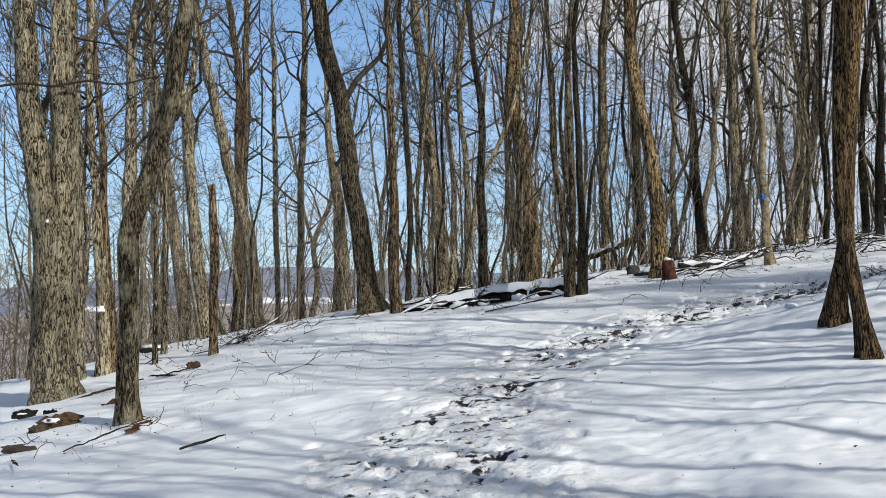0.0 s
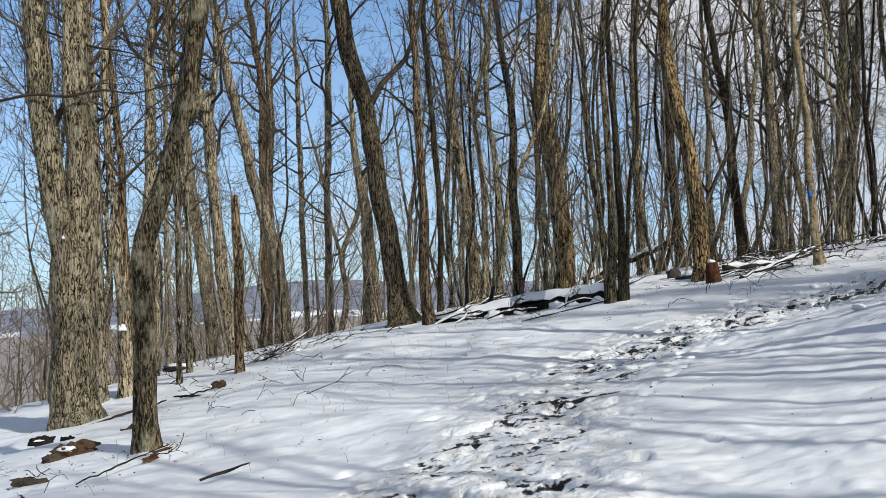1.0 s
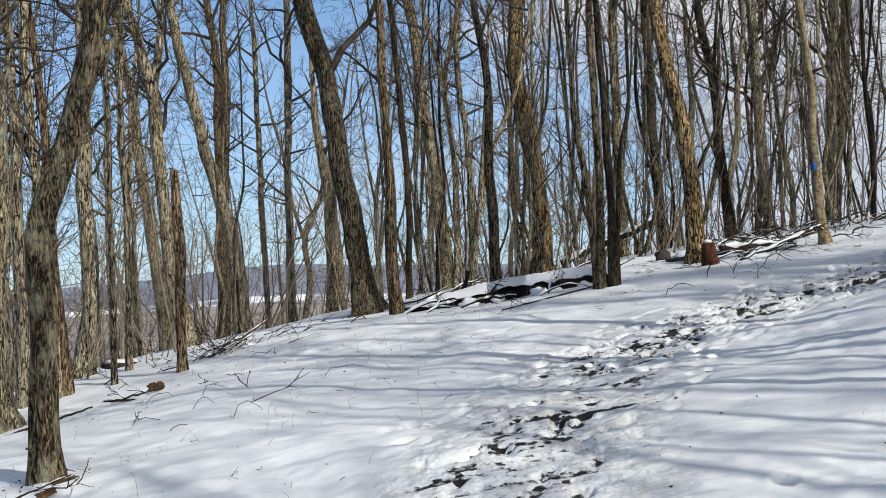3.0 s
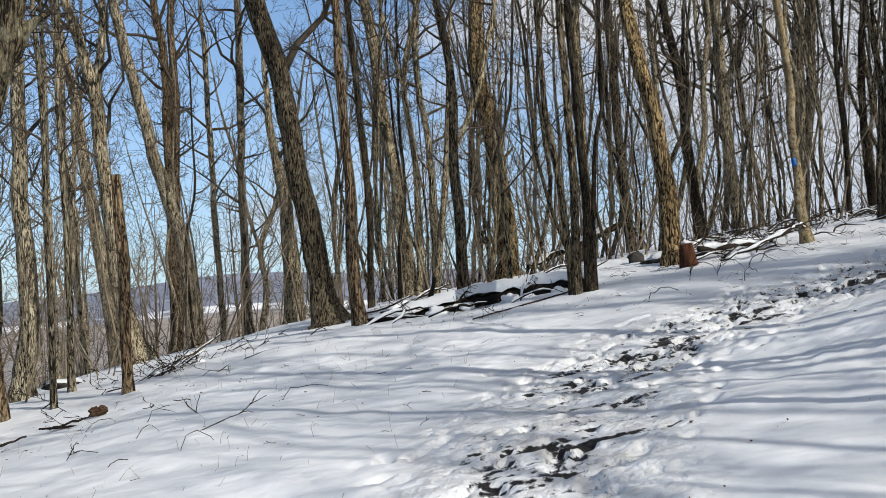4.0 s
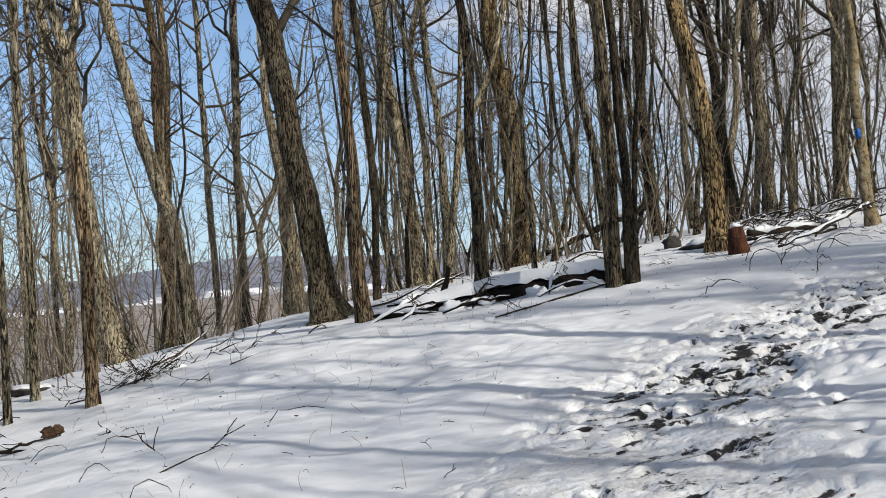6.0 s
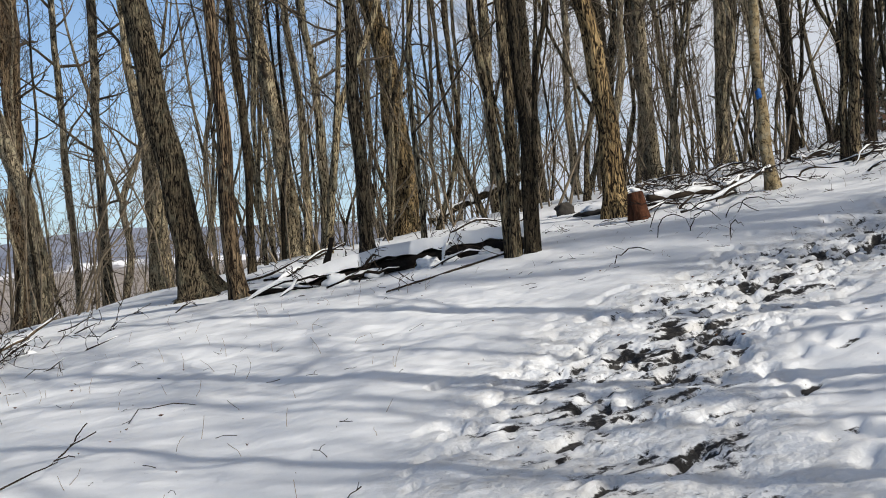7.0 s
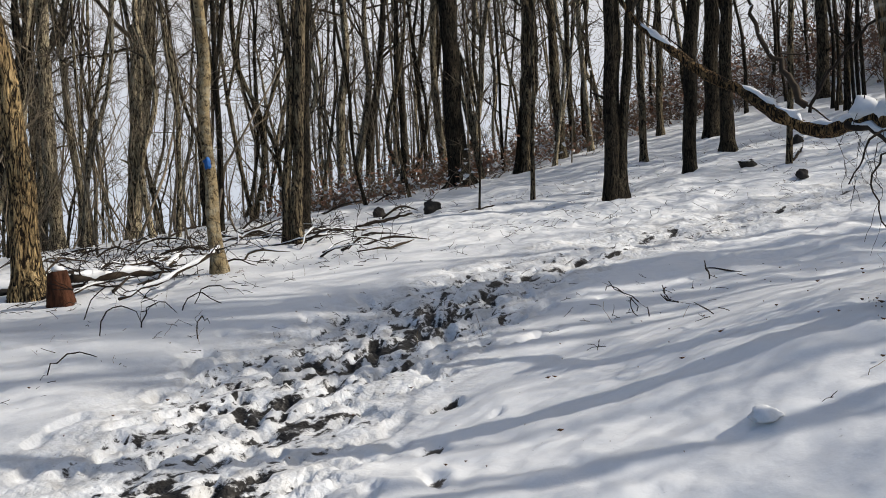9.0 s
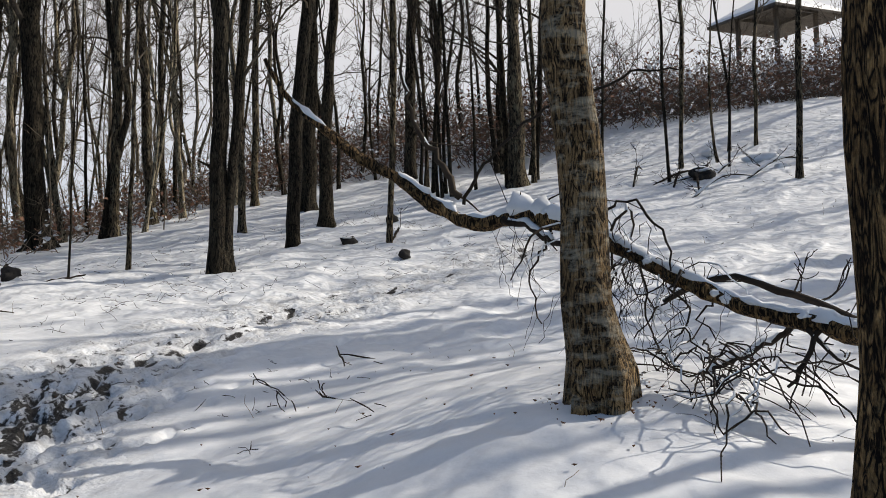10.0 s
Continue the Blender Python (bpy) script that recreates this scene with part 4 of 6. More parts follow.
tree(1.8, 11.61, [[(-0.04, 0.01, 0.0, 0.115), (0.0, 0, 0.41, 0.094), (0.06, -0.01, 0.81, 0.085), (0.085, -0.013, 1.34, 0.082), (0.1, -0.015, 1.92, 0.085), (0.125, -0.02, 2.68, 0.09), (0.19, -0.03, 3.33, 0.088)]], 13, BARK_NEAR_DARK, "brown furrowed tree standing close beside the path", 270, sides=28, low=3.8)
tree(1.77, 9.84, [[(0, 0, 0, 0.095), (-0.07, 0.012, 0.39, 0.07), (-0.14, 0.025, 0.78, 0.064), (-0.185, 0.033, 1.08, 0.062), (-0.2, 0.036, 1.48, 0.062), (-0.228, 0.04, 2.08, 0.062), (-0.224, 0.04, 2.63, 0.06), (-0.2, 0.036, 3.18, 0.058)]], 12, BARK_NEAR_DARK, "leaning brown tree standing close beside the path", 271, sides=24, low=3.8)
tree(4.29, 35.74, [[(0, 0, 0.26, 0.163), (0.16, -0.02, 4.21, 0.154), (0.45, -0.05, 7.86, 0.145)]], 14.8, BARK_TAN, "bare tree with rough bark at the wood's edge", 273, low=3, amount=0.8, sides=12)
tree(1.2, 32.98, [[(0, 0, 0.15, 0.136), (-0.17, 0.01, 2.66, 0.136), (-0.28, 0.01, 4.38, 0.127), (-0.66, 0.02, 6.82, 0.102), (-0.75, 0.03, 7.87, 0.102)]], 15.4, BARK_DARK, "bare tree with rough bark at the wood's edge", 274, low=3, amount=0.8, sides=12)
tree(2.56, 35.91, [[(0, 0, 0.27, 0.165), (-0.18, 0.01, 2.7, 0.165), (-0.22, 0.02, 5.49, 0.147), (-0.38, 0.03, 8.31, 0.138)]], 13, BARK_POLE, "bare tree with rough bark at the wood's edge", 275, low=3, amount=0.8, sides=12)
tree(-1.71, 33.96, [[(0, 0, 0.13, 0.142), (-0.05, 0, 3.2, 0.142), (-0.06, 0, 6.44, 0.133), (0.07, 0, 8.61, 0.124)]], 13.6, BARK_GREY, "bare tree with rough bark at the wood's edge", 276, low=3, amount=0.8, sides=12)
tree(-0.54, 35, [[(0, 0, 0.01, 0.145), (-0.19, 0, 3.12, 0.136), (-0.28, 0, 8.66, 0.127)]], 14.2, BARK_MID, "bare tree with rough bark at the wood's edge", 277, low=3, amount=0.8, sides=12)


def blob_on(owner, name, at, size, mat, label, seed):
    bm = bmesh.new()
    bmesh.ops.create_icosphere(bm, subdivisions=3, radius=1.0)
    for v in bm.verts:
        k = 1 + 0.5 * noise.noise(v.co * 1.6 + Vector((seed, 0, 0)))
        v.co = Vector((v.co.x * size[0] * k + at[0], v.co.y * size[1] * k + at[1], v.co.z * size[2] * k + at[2]))
    for fc in bm.faces:
        fc.smooth = True
    part(name, bm, mat, owner, label)


blob_on(blazed, "paint_blaze", (-0.135, -0.035, 1.38), (0.048, 0.05, 0.075), BLAZE, "blue paint blaze", 3.0)
blob_on(twin, "snow_clot", (-0.02, -0.24, 2.82), (0.10, 0.09, 0.10), SNOW, "clot of snow in the fork", 5.0)
blob_on(ochre, "snow_clot", (-0.02, -0.12, 1.15), (0.07, 0.06, 0.07), SNOW, "clot of snow on the bark", 6.0)


stub = Geo()
stub.tube([(0.35, 0.19, 3.38), (0.42, 0.22, 3.50), (0.49, 0.26, 3.59), (0.56, 0.30, 3.65), (0.63, 0.33, 3.69)], [0.10, 0.085, 0.045, 0.026, 0.016], 10, 0.4)
part("knot", stub, BARK_CROOK, crooked, "broken stub over a swollen knot")


# the low dark branches that reach across the twin tree
for stem in ([(-2.4, -1.2, 4.72, 0.010), (-1.6, -0.9, 4.82, 0.016), (-1.0, -0.7, 4.80, 0.019), (-0.4, -0.5, 4.92, 0.022), (0.1, -0.35, 4.88, 0.022), (0.5, -0.1, 5.0, 0.018), (0.9, 0.2, 4.98, 0.014), (1.4, 0.45, 5.13, 0.010), (1.9, 0.7, 5.15, 0.006)],
             [(-0.4, -0.3, 5.95, 0.02), (0.3, 0.0, 5.7, 0.016), (0.8, 0.3, 5.62, 0.011), (1.2, 0.5, 5.38, 0.009), (1.9, 0.9, 5.45, 0.005)]):
    g_ = Geo()
    p_ = spline(stem, 0.2)
    g_.tube([q[:3] for q in p_], [q[3] for q in p_], 6, 0.2)
    for q_ in p_[2::3]:
        limb(g_, random.Random(int(q_[0] * 100)), q_[:3], (0.6, 0.2, 0.5), 0.6, 0.008, 2)
    part("low_branch", g_, TWIG_DARK, twin, "thin dark branch")

# ---- the wood behind, and the trees beside and behind the walker that cast the long shadows ----
def pole(seed, tall, r, lean, mat, label, fork=0.0, low=2.6, amount=0.56, at=(0, 0), forks=2):
    rng = random.Random(seed)
    pts, x, y = [], 0.0, 0.0
    dx, dy = lean
    for k in range(5):
        h = tall * k / 9
        pts.append((x, y, h, r * (1 - 0.075 * k)))
        x, y = x + dx * tall / 9 + rng.gauss(0, 0.21), y + dy * tall / 9 + rng.gauss(0, 0.21)
    stems = [pts]
    if fork:
        i = 1 + int(fork * 3)
        bx, by, bz, br = pts[i]
        turn = rng.uniform(0, 6.28)
        stems.append([(bx, by, bz - 0.25, br * 0.7), (bx + 0.35 * math.cos(turn), by + 0.35 * math.sin(turn), bz + 0.9, br * 0.7),
                      (bx + 0.75 * math.cos(turn), by + 0.75 * math.sin(turn), bz + 3.0, br * 0.62)])
    return tree(at[0], at[1], stems, tall, mat, label, seed, "trees of the wood behind", 7, True, low, TWIG, 1.3, amount, forks=forks)


POLES = [
    (101, 13.5, 0.075, (0.02, 0.00), BARK_POLE, "slender bare tree with tan bark standing in snow", 0.0),
    (102, 12.0, 0.060, (-0.04, 0.01), BARK_GREY, "slender bare grey tree standing in snow", 0.4),
    (103, 15.0, 0.115, (-0.02, -0.02), BARK_POLE, "bare tree with tan bark forking above its trunk", 0.7),
    (104, 11.0, 0.050, (0.05, 0.02), BARK_DARK, "thin dark bare tree standing in snow", 0.0),
    (105, 14.0, 0.095, (0.00, 0.03), BARK_DARK, "dark-barked bare tree standing in snow", 0.5),
    (106, 12.5, 0.070, (-0.03, -0.01), BARK_TAN, "slender bare tree with brown furrowed bark", 0.0),
    (108, 10.0, 0.042, (0.06, -0.03), BARK_POLE, "thin leaning bare tree standing in snow", 0.2),
    (109, 13.0, 0.085, (-0.06, 0.02), BARK_GREY, "crooked bare grey tree standing in snow", 0.3),
    (110, 11.5, 0.055, (0.03, 0.05), BARK_TAN, "thin bare tree with tan bark forking low", 0.1),
    (107, 14.5, 0.135, (0.01, 0.00), BARK_TAN, "stout bare tree with brown furrowed bark", 0.9),
]
rng_wood = random.Random(42)
spots = []


def free(x, y, gap):
    return all((x - a) ** 2 + (y - b) ** 2 > gap * gap for a, b in spots)


def wooded(x, y):
    """Whether the wood stands here: round the open snow by the path, not on it."""
    if y < 9:
        return False
    if x < -9.5:
        return y > 17 + 0.35 * max(0.0, x + 14)
    if x < 5:
        return y > 27.5
    if x < 14:
        return y > 30.5
    return y > 31 + 0.3 * (x - 14)


def scatter(count, x0, x1, y0, y1, gap):
    got, tries = [], 0
    while len(got) < count and tries < count * 60:
        tries += 1
        x, y = rng_wood.uniform(x0, x1), rng_wood.uniform(y0, y1)
        if wooded(x, y) and (x > -9.5 or y > 30) and free(x, y, gap if x > -9.5 else gap * 2.6):
            spots.append((x, y))
            got.append((x, y))
    return got


places = scatter(68, -26, 20, 17, 42, 0.9) + scatter(36, 2, 30, 29, 52, 1.0) + scatter(38, -40, 24, 34, 60, 1.1)
firsts = []
for k, (x, y) in enumerate(places):
    v = k % len(POLES)
    if k < len(POLES):
        firsts.append(pole(*POLES[v], at=(x, y)))
    else:
        s = rng_wood.uniform(0.52, 1.0)
        o = copy_thing(firsts[v], pose(x, y, height(x, y), rng_wood.gauss(0, 2.6), rng_wood.gauss(-1.5, 2.6), rng_wood.uniform(0, 360)))
        o.scale = (s, s, rng_wood.uniform(0.9, 1.15))

for k, (x, y) in enumerate(((-12.0, 19.0), (-11.6, 18.1), (-13.6, 21.4), (-15.0, 24.2), (-14.0, 24.2), (-12.5, 20.7), (-16.0, 27.0), (-13.0, 23.2), (-17.2, 28.4), (-12.9, 20.1))):
    o = copy_thing(firsts[(0, 1, 5, 6, 8)[k % 5]], pose(x, y, height(x, y), 2 * math.sin(k * 2.1), 2 * math.cos(k * 1.3), 47 * k))
    o.scale = (0.8 + 0.05 * (k % 5), 0.8 + 0.05 * (k % 5), 0.95)

reed = pole(142, 11.0, 0.048, (0.02, -0.01), BARK_MID, "thin dark stem among the trunks of the wood", 0.6, 3.0, 0.22, (-1.2, 30.6), 1)
for k, (x, y) in enumerate(scatter(30, -9, 11, 28, 46, 0.6)):
    o = copy_thing(reed, pose(x, y, height(x, y), rng_wood.gauss(0, 3), rng_wood.gauss(0, 3), rng_wood.uniform(0, 360)))
    w = rng_wood.uniform(0.7, 1.5)
    o.scale = (w, w, rng_wood.uniform(0.8, 1.2))

# slim trees with wide crowns, out of sight beside and behind the walker
slim = [pole(131, 15.0, 0.072, (0.02, 0.0), BARK_POLE, "slim bare tree with a wide crown beside the path", 0.6, 4.0, 0.36, (5.6, 1.9), 1),
        pole(132, 13.0, 0.050, (-0.03, 0.02), BARK_GREY, "slender bare grey tree beside the path", 0.3, 3.5, 0.34, (8.0, -0.6), 1),
        pole(133, 14.0, 0.060, (0.0, -0.03), BARK_TAN, "slim bare tree with tan bark beside the path", 0.8, 4.5, 0.36, (3.6, -3.9), 1)]
for k, (x, y) in enumerate([(16, 7), (14, 9.5), (20.5, 5.2), (18, 8), (26, 14), (30, 15), (34, 14), (28, 11.8), (38, 16.5), (35, 17.5), (41, 15), (24.0, 10.2), (4.6, 2.6), (6.8, 5.4), (5.2, -1.4), (8.2, 1.2), (7.2, -4.4), (3.0, -5.5), (11.2, -1.6), (13.2, 3.4), (9.4, -8.2),
                            (14.4, -5.2), (5.4, -10.4), (0.6, -8.4), (16.4, 0.6), (19.5, -2.0), (11.5, -12.5), (-3.4, -6.2), (25, 2.5), (18.5, 10.2), (30, 6), (15.2, 11.5), (23, -3), (28.5, -1.5), (32, 12), (6, 1.0), (9.6, 3.9), (3.9, -2.6), (12.2, 6.4), (7.6, -7.2), (2.2, -11.5), (17.6, -8.5), (16.8, 10.6), (6.2, 7.4), (8.8, 6.4), (9.0, -2.4), (12.4, -3.8), (11.8, 1.8)]):
    kind = firsts[(2, 9, 4, 0, 5, 9, 7)[k % 7]] if y > 4.5 and x > 9.5 else slim[k % 3]
    o = copy_thing(kind, pose(x, y, height(x, y), rng_wood.gauss(0, 2), rng_wood.gauss(0, 2), 67.0 * k))
    tagged(o, group="trees beside the path")
    s = (1.28 if 0.56 * x + 0.83 * y > 14.5 else 0.98) + 0.2 * rng_wood.random()
    o.scale = (s, s, s * 0.97)

high = pole(121, 14.0, 0.085, (0.01, 0.01), BARK_GREY, "tall bare grey tree beside the path", 0.0, 6.2, 1.0, (5.9, 8.5), 0)
for x, y, turn in ((7.6, 7.4, 150), (12.5, 12.0, 75), (6.6, 9.3, 310), (9.6, 7.2, 45)):
    copy_thing(high, pose(x, y, height(x, y), 1, 2, turn))

stout = pole(122, 17.0, 0.25, (0.0, 0.0), BARK_MID, "stout tall bare tree beside the path", 0.0, 7.0, 0.55, (11.7, 12.85), 1)
copy_thing(stout, pose(13.7, 11.9, height(13.7, 11.9), 0, 1, 140))

whip = pole(141, 8.0, 0.035, (0.01, 0.0), BARK_DARK, "thin bare sapling beside the open slope", 0.5, 1.5, 0.6, (24.0, 12.6), 1)
for k, (x, y) in enumerate(((21.0, 10.6), (22.4, 12.0), (25.6, 12.4), (23.0, 13.4), (26.8, 15.2), (28.6, 13.4), (19.0, 9.6), (17.2, 9.0), (20.4, 12.2), (29.4, 16.4), (31.0, 14.0), (33.0, 16.0))):
    o = copy_thing(whip, pose(x, y, height(x, y), 3 * math.sin(k * 1.9), 3 * math.cos(k * 2.7), 83 * k))
    tagged(o, group="saplings beside the slope")

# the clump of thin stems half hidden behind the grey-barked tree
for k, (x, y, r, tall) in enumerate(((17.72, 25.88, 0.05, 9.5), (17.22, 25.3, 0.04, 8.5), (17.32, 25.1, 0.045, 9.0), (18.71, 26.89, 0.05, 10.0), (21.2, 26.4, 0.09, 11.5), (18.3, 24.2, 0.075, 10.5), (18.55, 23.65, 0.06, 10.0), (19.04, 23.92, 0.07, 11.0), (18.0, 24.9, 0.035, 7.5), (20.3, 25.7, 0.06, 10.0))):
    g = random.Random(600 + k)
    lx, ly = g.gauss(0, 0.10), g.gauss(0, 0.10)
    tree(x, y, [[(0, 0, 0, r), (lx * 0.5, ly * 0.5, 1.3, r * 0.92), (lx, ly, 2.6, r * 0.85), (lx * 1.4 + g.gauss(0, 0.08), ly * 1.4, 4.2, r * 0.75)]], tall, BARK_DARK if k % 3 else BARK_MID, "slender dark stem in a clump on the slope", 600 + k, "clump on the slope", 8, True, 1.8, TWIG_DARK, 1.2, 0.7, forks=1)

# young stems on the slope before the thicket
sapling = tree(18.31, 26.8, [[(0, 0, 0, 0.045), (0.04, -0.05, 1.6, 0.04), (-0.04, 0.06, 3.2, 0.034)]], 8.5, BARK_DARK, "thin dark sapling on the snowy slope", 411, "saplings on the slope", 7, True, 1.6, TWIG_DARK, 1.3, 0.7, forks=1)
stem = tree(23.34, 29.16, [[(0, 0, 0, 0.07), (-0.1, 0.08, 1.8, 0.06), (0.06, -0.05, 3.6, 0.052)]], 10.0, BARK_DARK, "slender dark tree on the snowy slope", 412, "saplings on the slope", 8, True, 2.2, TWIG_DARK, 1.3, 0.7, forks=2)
for k, (x, y) in enumerate([(17.97, 26.41), (17.61, 25.85), (17.28, 25.48), (17.6, 25.5), (20.7, 26.15), (19.92, 24.62), (19.05, 30.22), (20.98, 31.12), (20.21, 29.91), (22.05, 30.73), (18.66, 31.89),
                            (24.1, 29.1), (22.86, 32.08), (21.38, 33.33), (17.93, 21.58), (21.44, 20.15), (16.2, 33.5), (13.4, 33.4), (19.6, 34.6), (10.2, 33.0), (7.4, 32.4), (23.9, 31.2), (21.8, 35.2), (18.0, 36.4)]):
    o = copy_thing(stem if k % 3 == 1 else sapling, pose(x, y, height(x, y), 2.5 * math.sin(k * 1.7), 2.5 * math.cos(k * 2.3), 71 * k))
    s = 0.8 + 0.07 * (k % 7)
    o.scale = (s, s, 0.8 + 0.08 * (k % 5))


def far_woods():
    """The trees down the slope, too many and too far to count."""
    geo, rng = Geo(), random.Random(77)
    for _ in range(560):
        x = rng.uniform(-110, 45)
        y = rng.uniform(40, 150)
        if x > -30 and y < 50 or x > 30 and y < 90:
            continue
        z, tall, r = height(x, y), rng.uniform(9, 15), rng.uniform(0.07, 0.16)
        top = Vector((x + rng.gauss(0, 0.6), y + rng.gauss(0, 0.6), z + tall))
        mid = Vector((x + rng.gauss(0, 0.2), y + rng.gauss(0, 0.2), z + tall * 0.5))
        geo.tube([(x, y, z - 0.4), mid, top], [r, r * 0.7, 0.02], 5, cap=False)
        for k in range(7):
            t = rng.uniform(0.35, 0.95)
            p = mid.lerp(top, (t - 0.5) * 2) if t > 0.5 else Vector((x, y, z)).lerp(mid, t * 2)
            a = rng.uniform(0, 6.28)
            limb(geo, rng, p, (math.cos(a), math.sin(a), rng.uniform(0.4, 1.2)), rng.uniform(1.2, 2.6), 0.03, 2, sides=(3, 3, 3, 3), thick=2.0, last=1)
    ob = new("far_woods", mesh_of("far_woods", geo.v, geo.f, TWIG))
    tagged(ob, "bare grey-brown woods on the slope below the ridge", "woods", kind="stuff")


far_woods()


def undergrowth():
    """Saplings and brush along the edge where the ground falls away."""
    geo, rng = Geo(), random.Random(31)
    made = 0
    while made < 1040:
        x, y = rng.uniform(-34, 20), rng.uniform(17, 56)
        if made > 900:
            x, y = rng.uniform(-18, -8.5), rng.uniform(17, 36)
        elif made > 560 and made < 660:
            x, y = rng.uniform(9, 22), rng.uniform(31, 46)
        elif made > 720:
            x, y = rng.uniform(-9, 4), rng.uniform(27, 38)
        if not wooded(x, y):
            continue
        made += 1
        z, tall = height(x, y), rng.choice((0.8, 1.3, 2.2, 3.4, 4.6, 5.6)) * rng.uniform(0.7, 1.2)
        a = rng.uniform(0, 6.28)
        limb(geo, rng, (x, y, z - 0.05), (0.18 * math.cos(a), 0.18 * math.sin(a), 1.0), tall, 0.0045 + 0.004 * tall, 1 if tall > 1.5 else 2, sides=(4, 4, 3, 3))
    ob = new("undergrowth", mesh_of("undergrowth", geo.v, geo.f, SCRUB))
    tagged(ob, "thin bare saplings and brush at the wood's edge", "brush", kind="stuff")


undergrowth()


def thicket(count, seed, spot, tall, at, label):
    """A brushy bank: crossed stems, rusty leaves and caught snow; spot picks a place for each bush."""
    wood, leaf, white, rng = Geo(), Geo(), Geo(), random.Random(seed)

    def scrap(g, p, w):
        d1, d2 = Vector((rng.gauss(0, 1), rng.gauss(0, 1), rng.gauss(0, 0.6))).normalized() * w, Vector((rng.gauss(0, 1), rng.gauss(0, 1), rng.gauss(0, 0.6))).normalized() * w * 0.7
        o, up = len(g.v), Vector((0, 0, w * 0.4))
        g.v += [tuple(p - d1), tuple(p - d2 + up), tuple(p + d1), tuple(p + d2 + up)]
        g.f += [(o, o + 1, o + 2), (o, o + 2, o + 3)]

    for n in range(count):
        x, y = spot(rng, n)
        z = height(x, y)
        for k in range(3):
            a = rng.uniform(0, 6.28)
            start = (x + rng.gauss(0, 0.35), y + rng.gauss(0, 0.35), z - 0.05)
            way = (math.cos(a) * 0.8, math.sin(a) * 0.8, rng.uniform(0.6, 1.5))
            pts, rads, _d = bent(rng, start, way, tall * rng.uniform(0.9, 2.2), 0.015, 4, -0.5, 0.34)
            wood.tube(pts, rads, 3, cap=False)
            for q in range(2):
                limb(wood, rng, pts[1 + q], (rng.gauss(0, 1), rng.gauss(0, 1), rng.gauss(0.2, 0.6)), rng.uniform(0.3, 0.8), 0.009, 3)
            for q in range(11):
                p = rng.choice(pts[1:]) + Vector((rng.gauss(0, 0.2), rng.gauss(0, 0.2), rng.gauss(0, 0.16)))
                scrap(white if rng.random() < 0.36 else leaf, p, rng.uniform(0.03, 0.085))
    ob = thing("thicket", (*at, height(*at)), label, "brush")
    ob["kind"] = "stuff"
    for nm, g, mt in (("stems", wood, BRUSH), ("leaves", leaf, RUST), ("caught_snow", white, SNOW)):
        p = part(nm, g, mt, ob)
        p.matrix_parent_inverse = ob.matrix_basis.inverted()


def on_the_bank(rng, n):
    """Places on the bank below the hilltop."""
    y = rng.uniform(14, 38) if n % 3 else rng.uniform(18, 28)
    edge = 24.4 - 0.52 * max(0.0, y - 24.0) + 1.15 * max(0.0, 22.6 - y) + 0.6 * math.sin(y * 0.9)
    return edge - 1.6 + 9.5 * rng.betavariate(1.7, 2.0), y


def along_the_wood(rng, n):
    """Places along the wood's edge beyond the open slope."""
    x = rng.uniform(7.5, 19.5)
    return x, 32.4 + 0.12 * x + rng.gauss(0, 1.0)


thicket(1300, 53, on_the_bank, 1.0, (28, 24), "dense brown brush with rusty leaves and caught snow on the bank")
thicket(190, 54, along_the_wood, 0.55, (13, 34), "low brown brush with rusty leaves along the wood's edge")


def hilltop_bushes():
    """Small bare bushes and trees on the skyline behind the bank."""
    geo, rng = Geo(), random.Random(57)
    for _ in range(60):
        y = rng.uniform(19, 44)
        x = 31 - 0.5 * max(0.0, y - 22) + rng.uniform(0, 8)
        if abs(y - 24.5) < 3.5 and x > 30:
            continue
        for k in range(3):
            a = rng.uniform(0, 6.28)
            limb(geo, rng, (x, y, height(x, y) - 0.05), (0.35 * math.cos(a), 0.35 * math.sin(a), 1.0), rng.uniform(2.0, 4.8), 0.03, 1, sides=(4, 3, 3, 3))
    tagged(new("skyline_bushes", mesh_of("skyline_bushes", geo.v, geo.f, TWIG)), "small bare bushes on the hilltop skyline", "brush", kind="stuff")


hilltop_bushes()


# ---- things on the snow ----
def stick_path(points, lift=0.0):
    return [(x, y, height(x, y) + h + lift) for x, y, h in points]


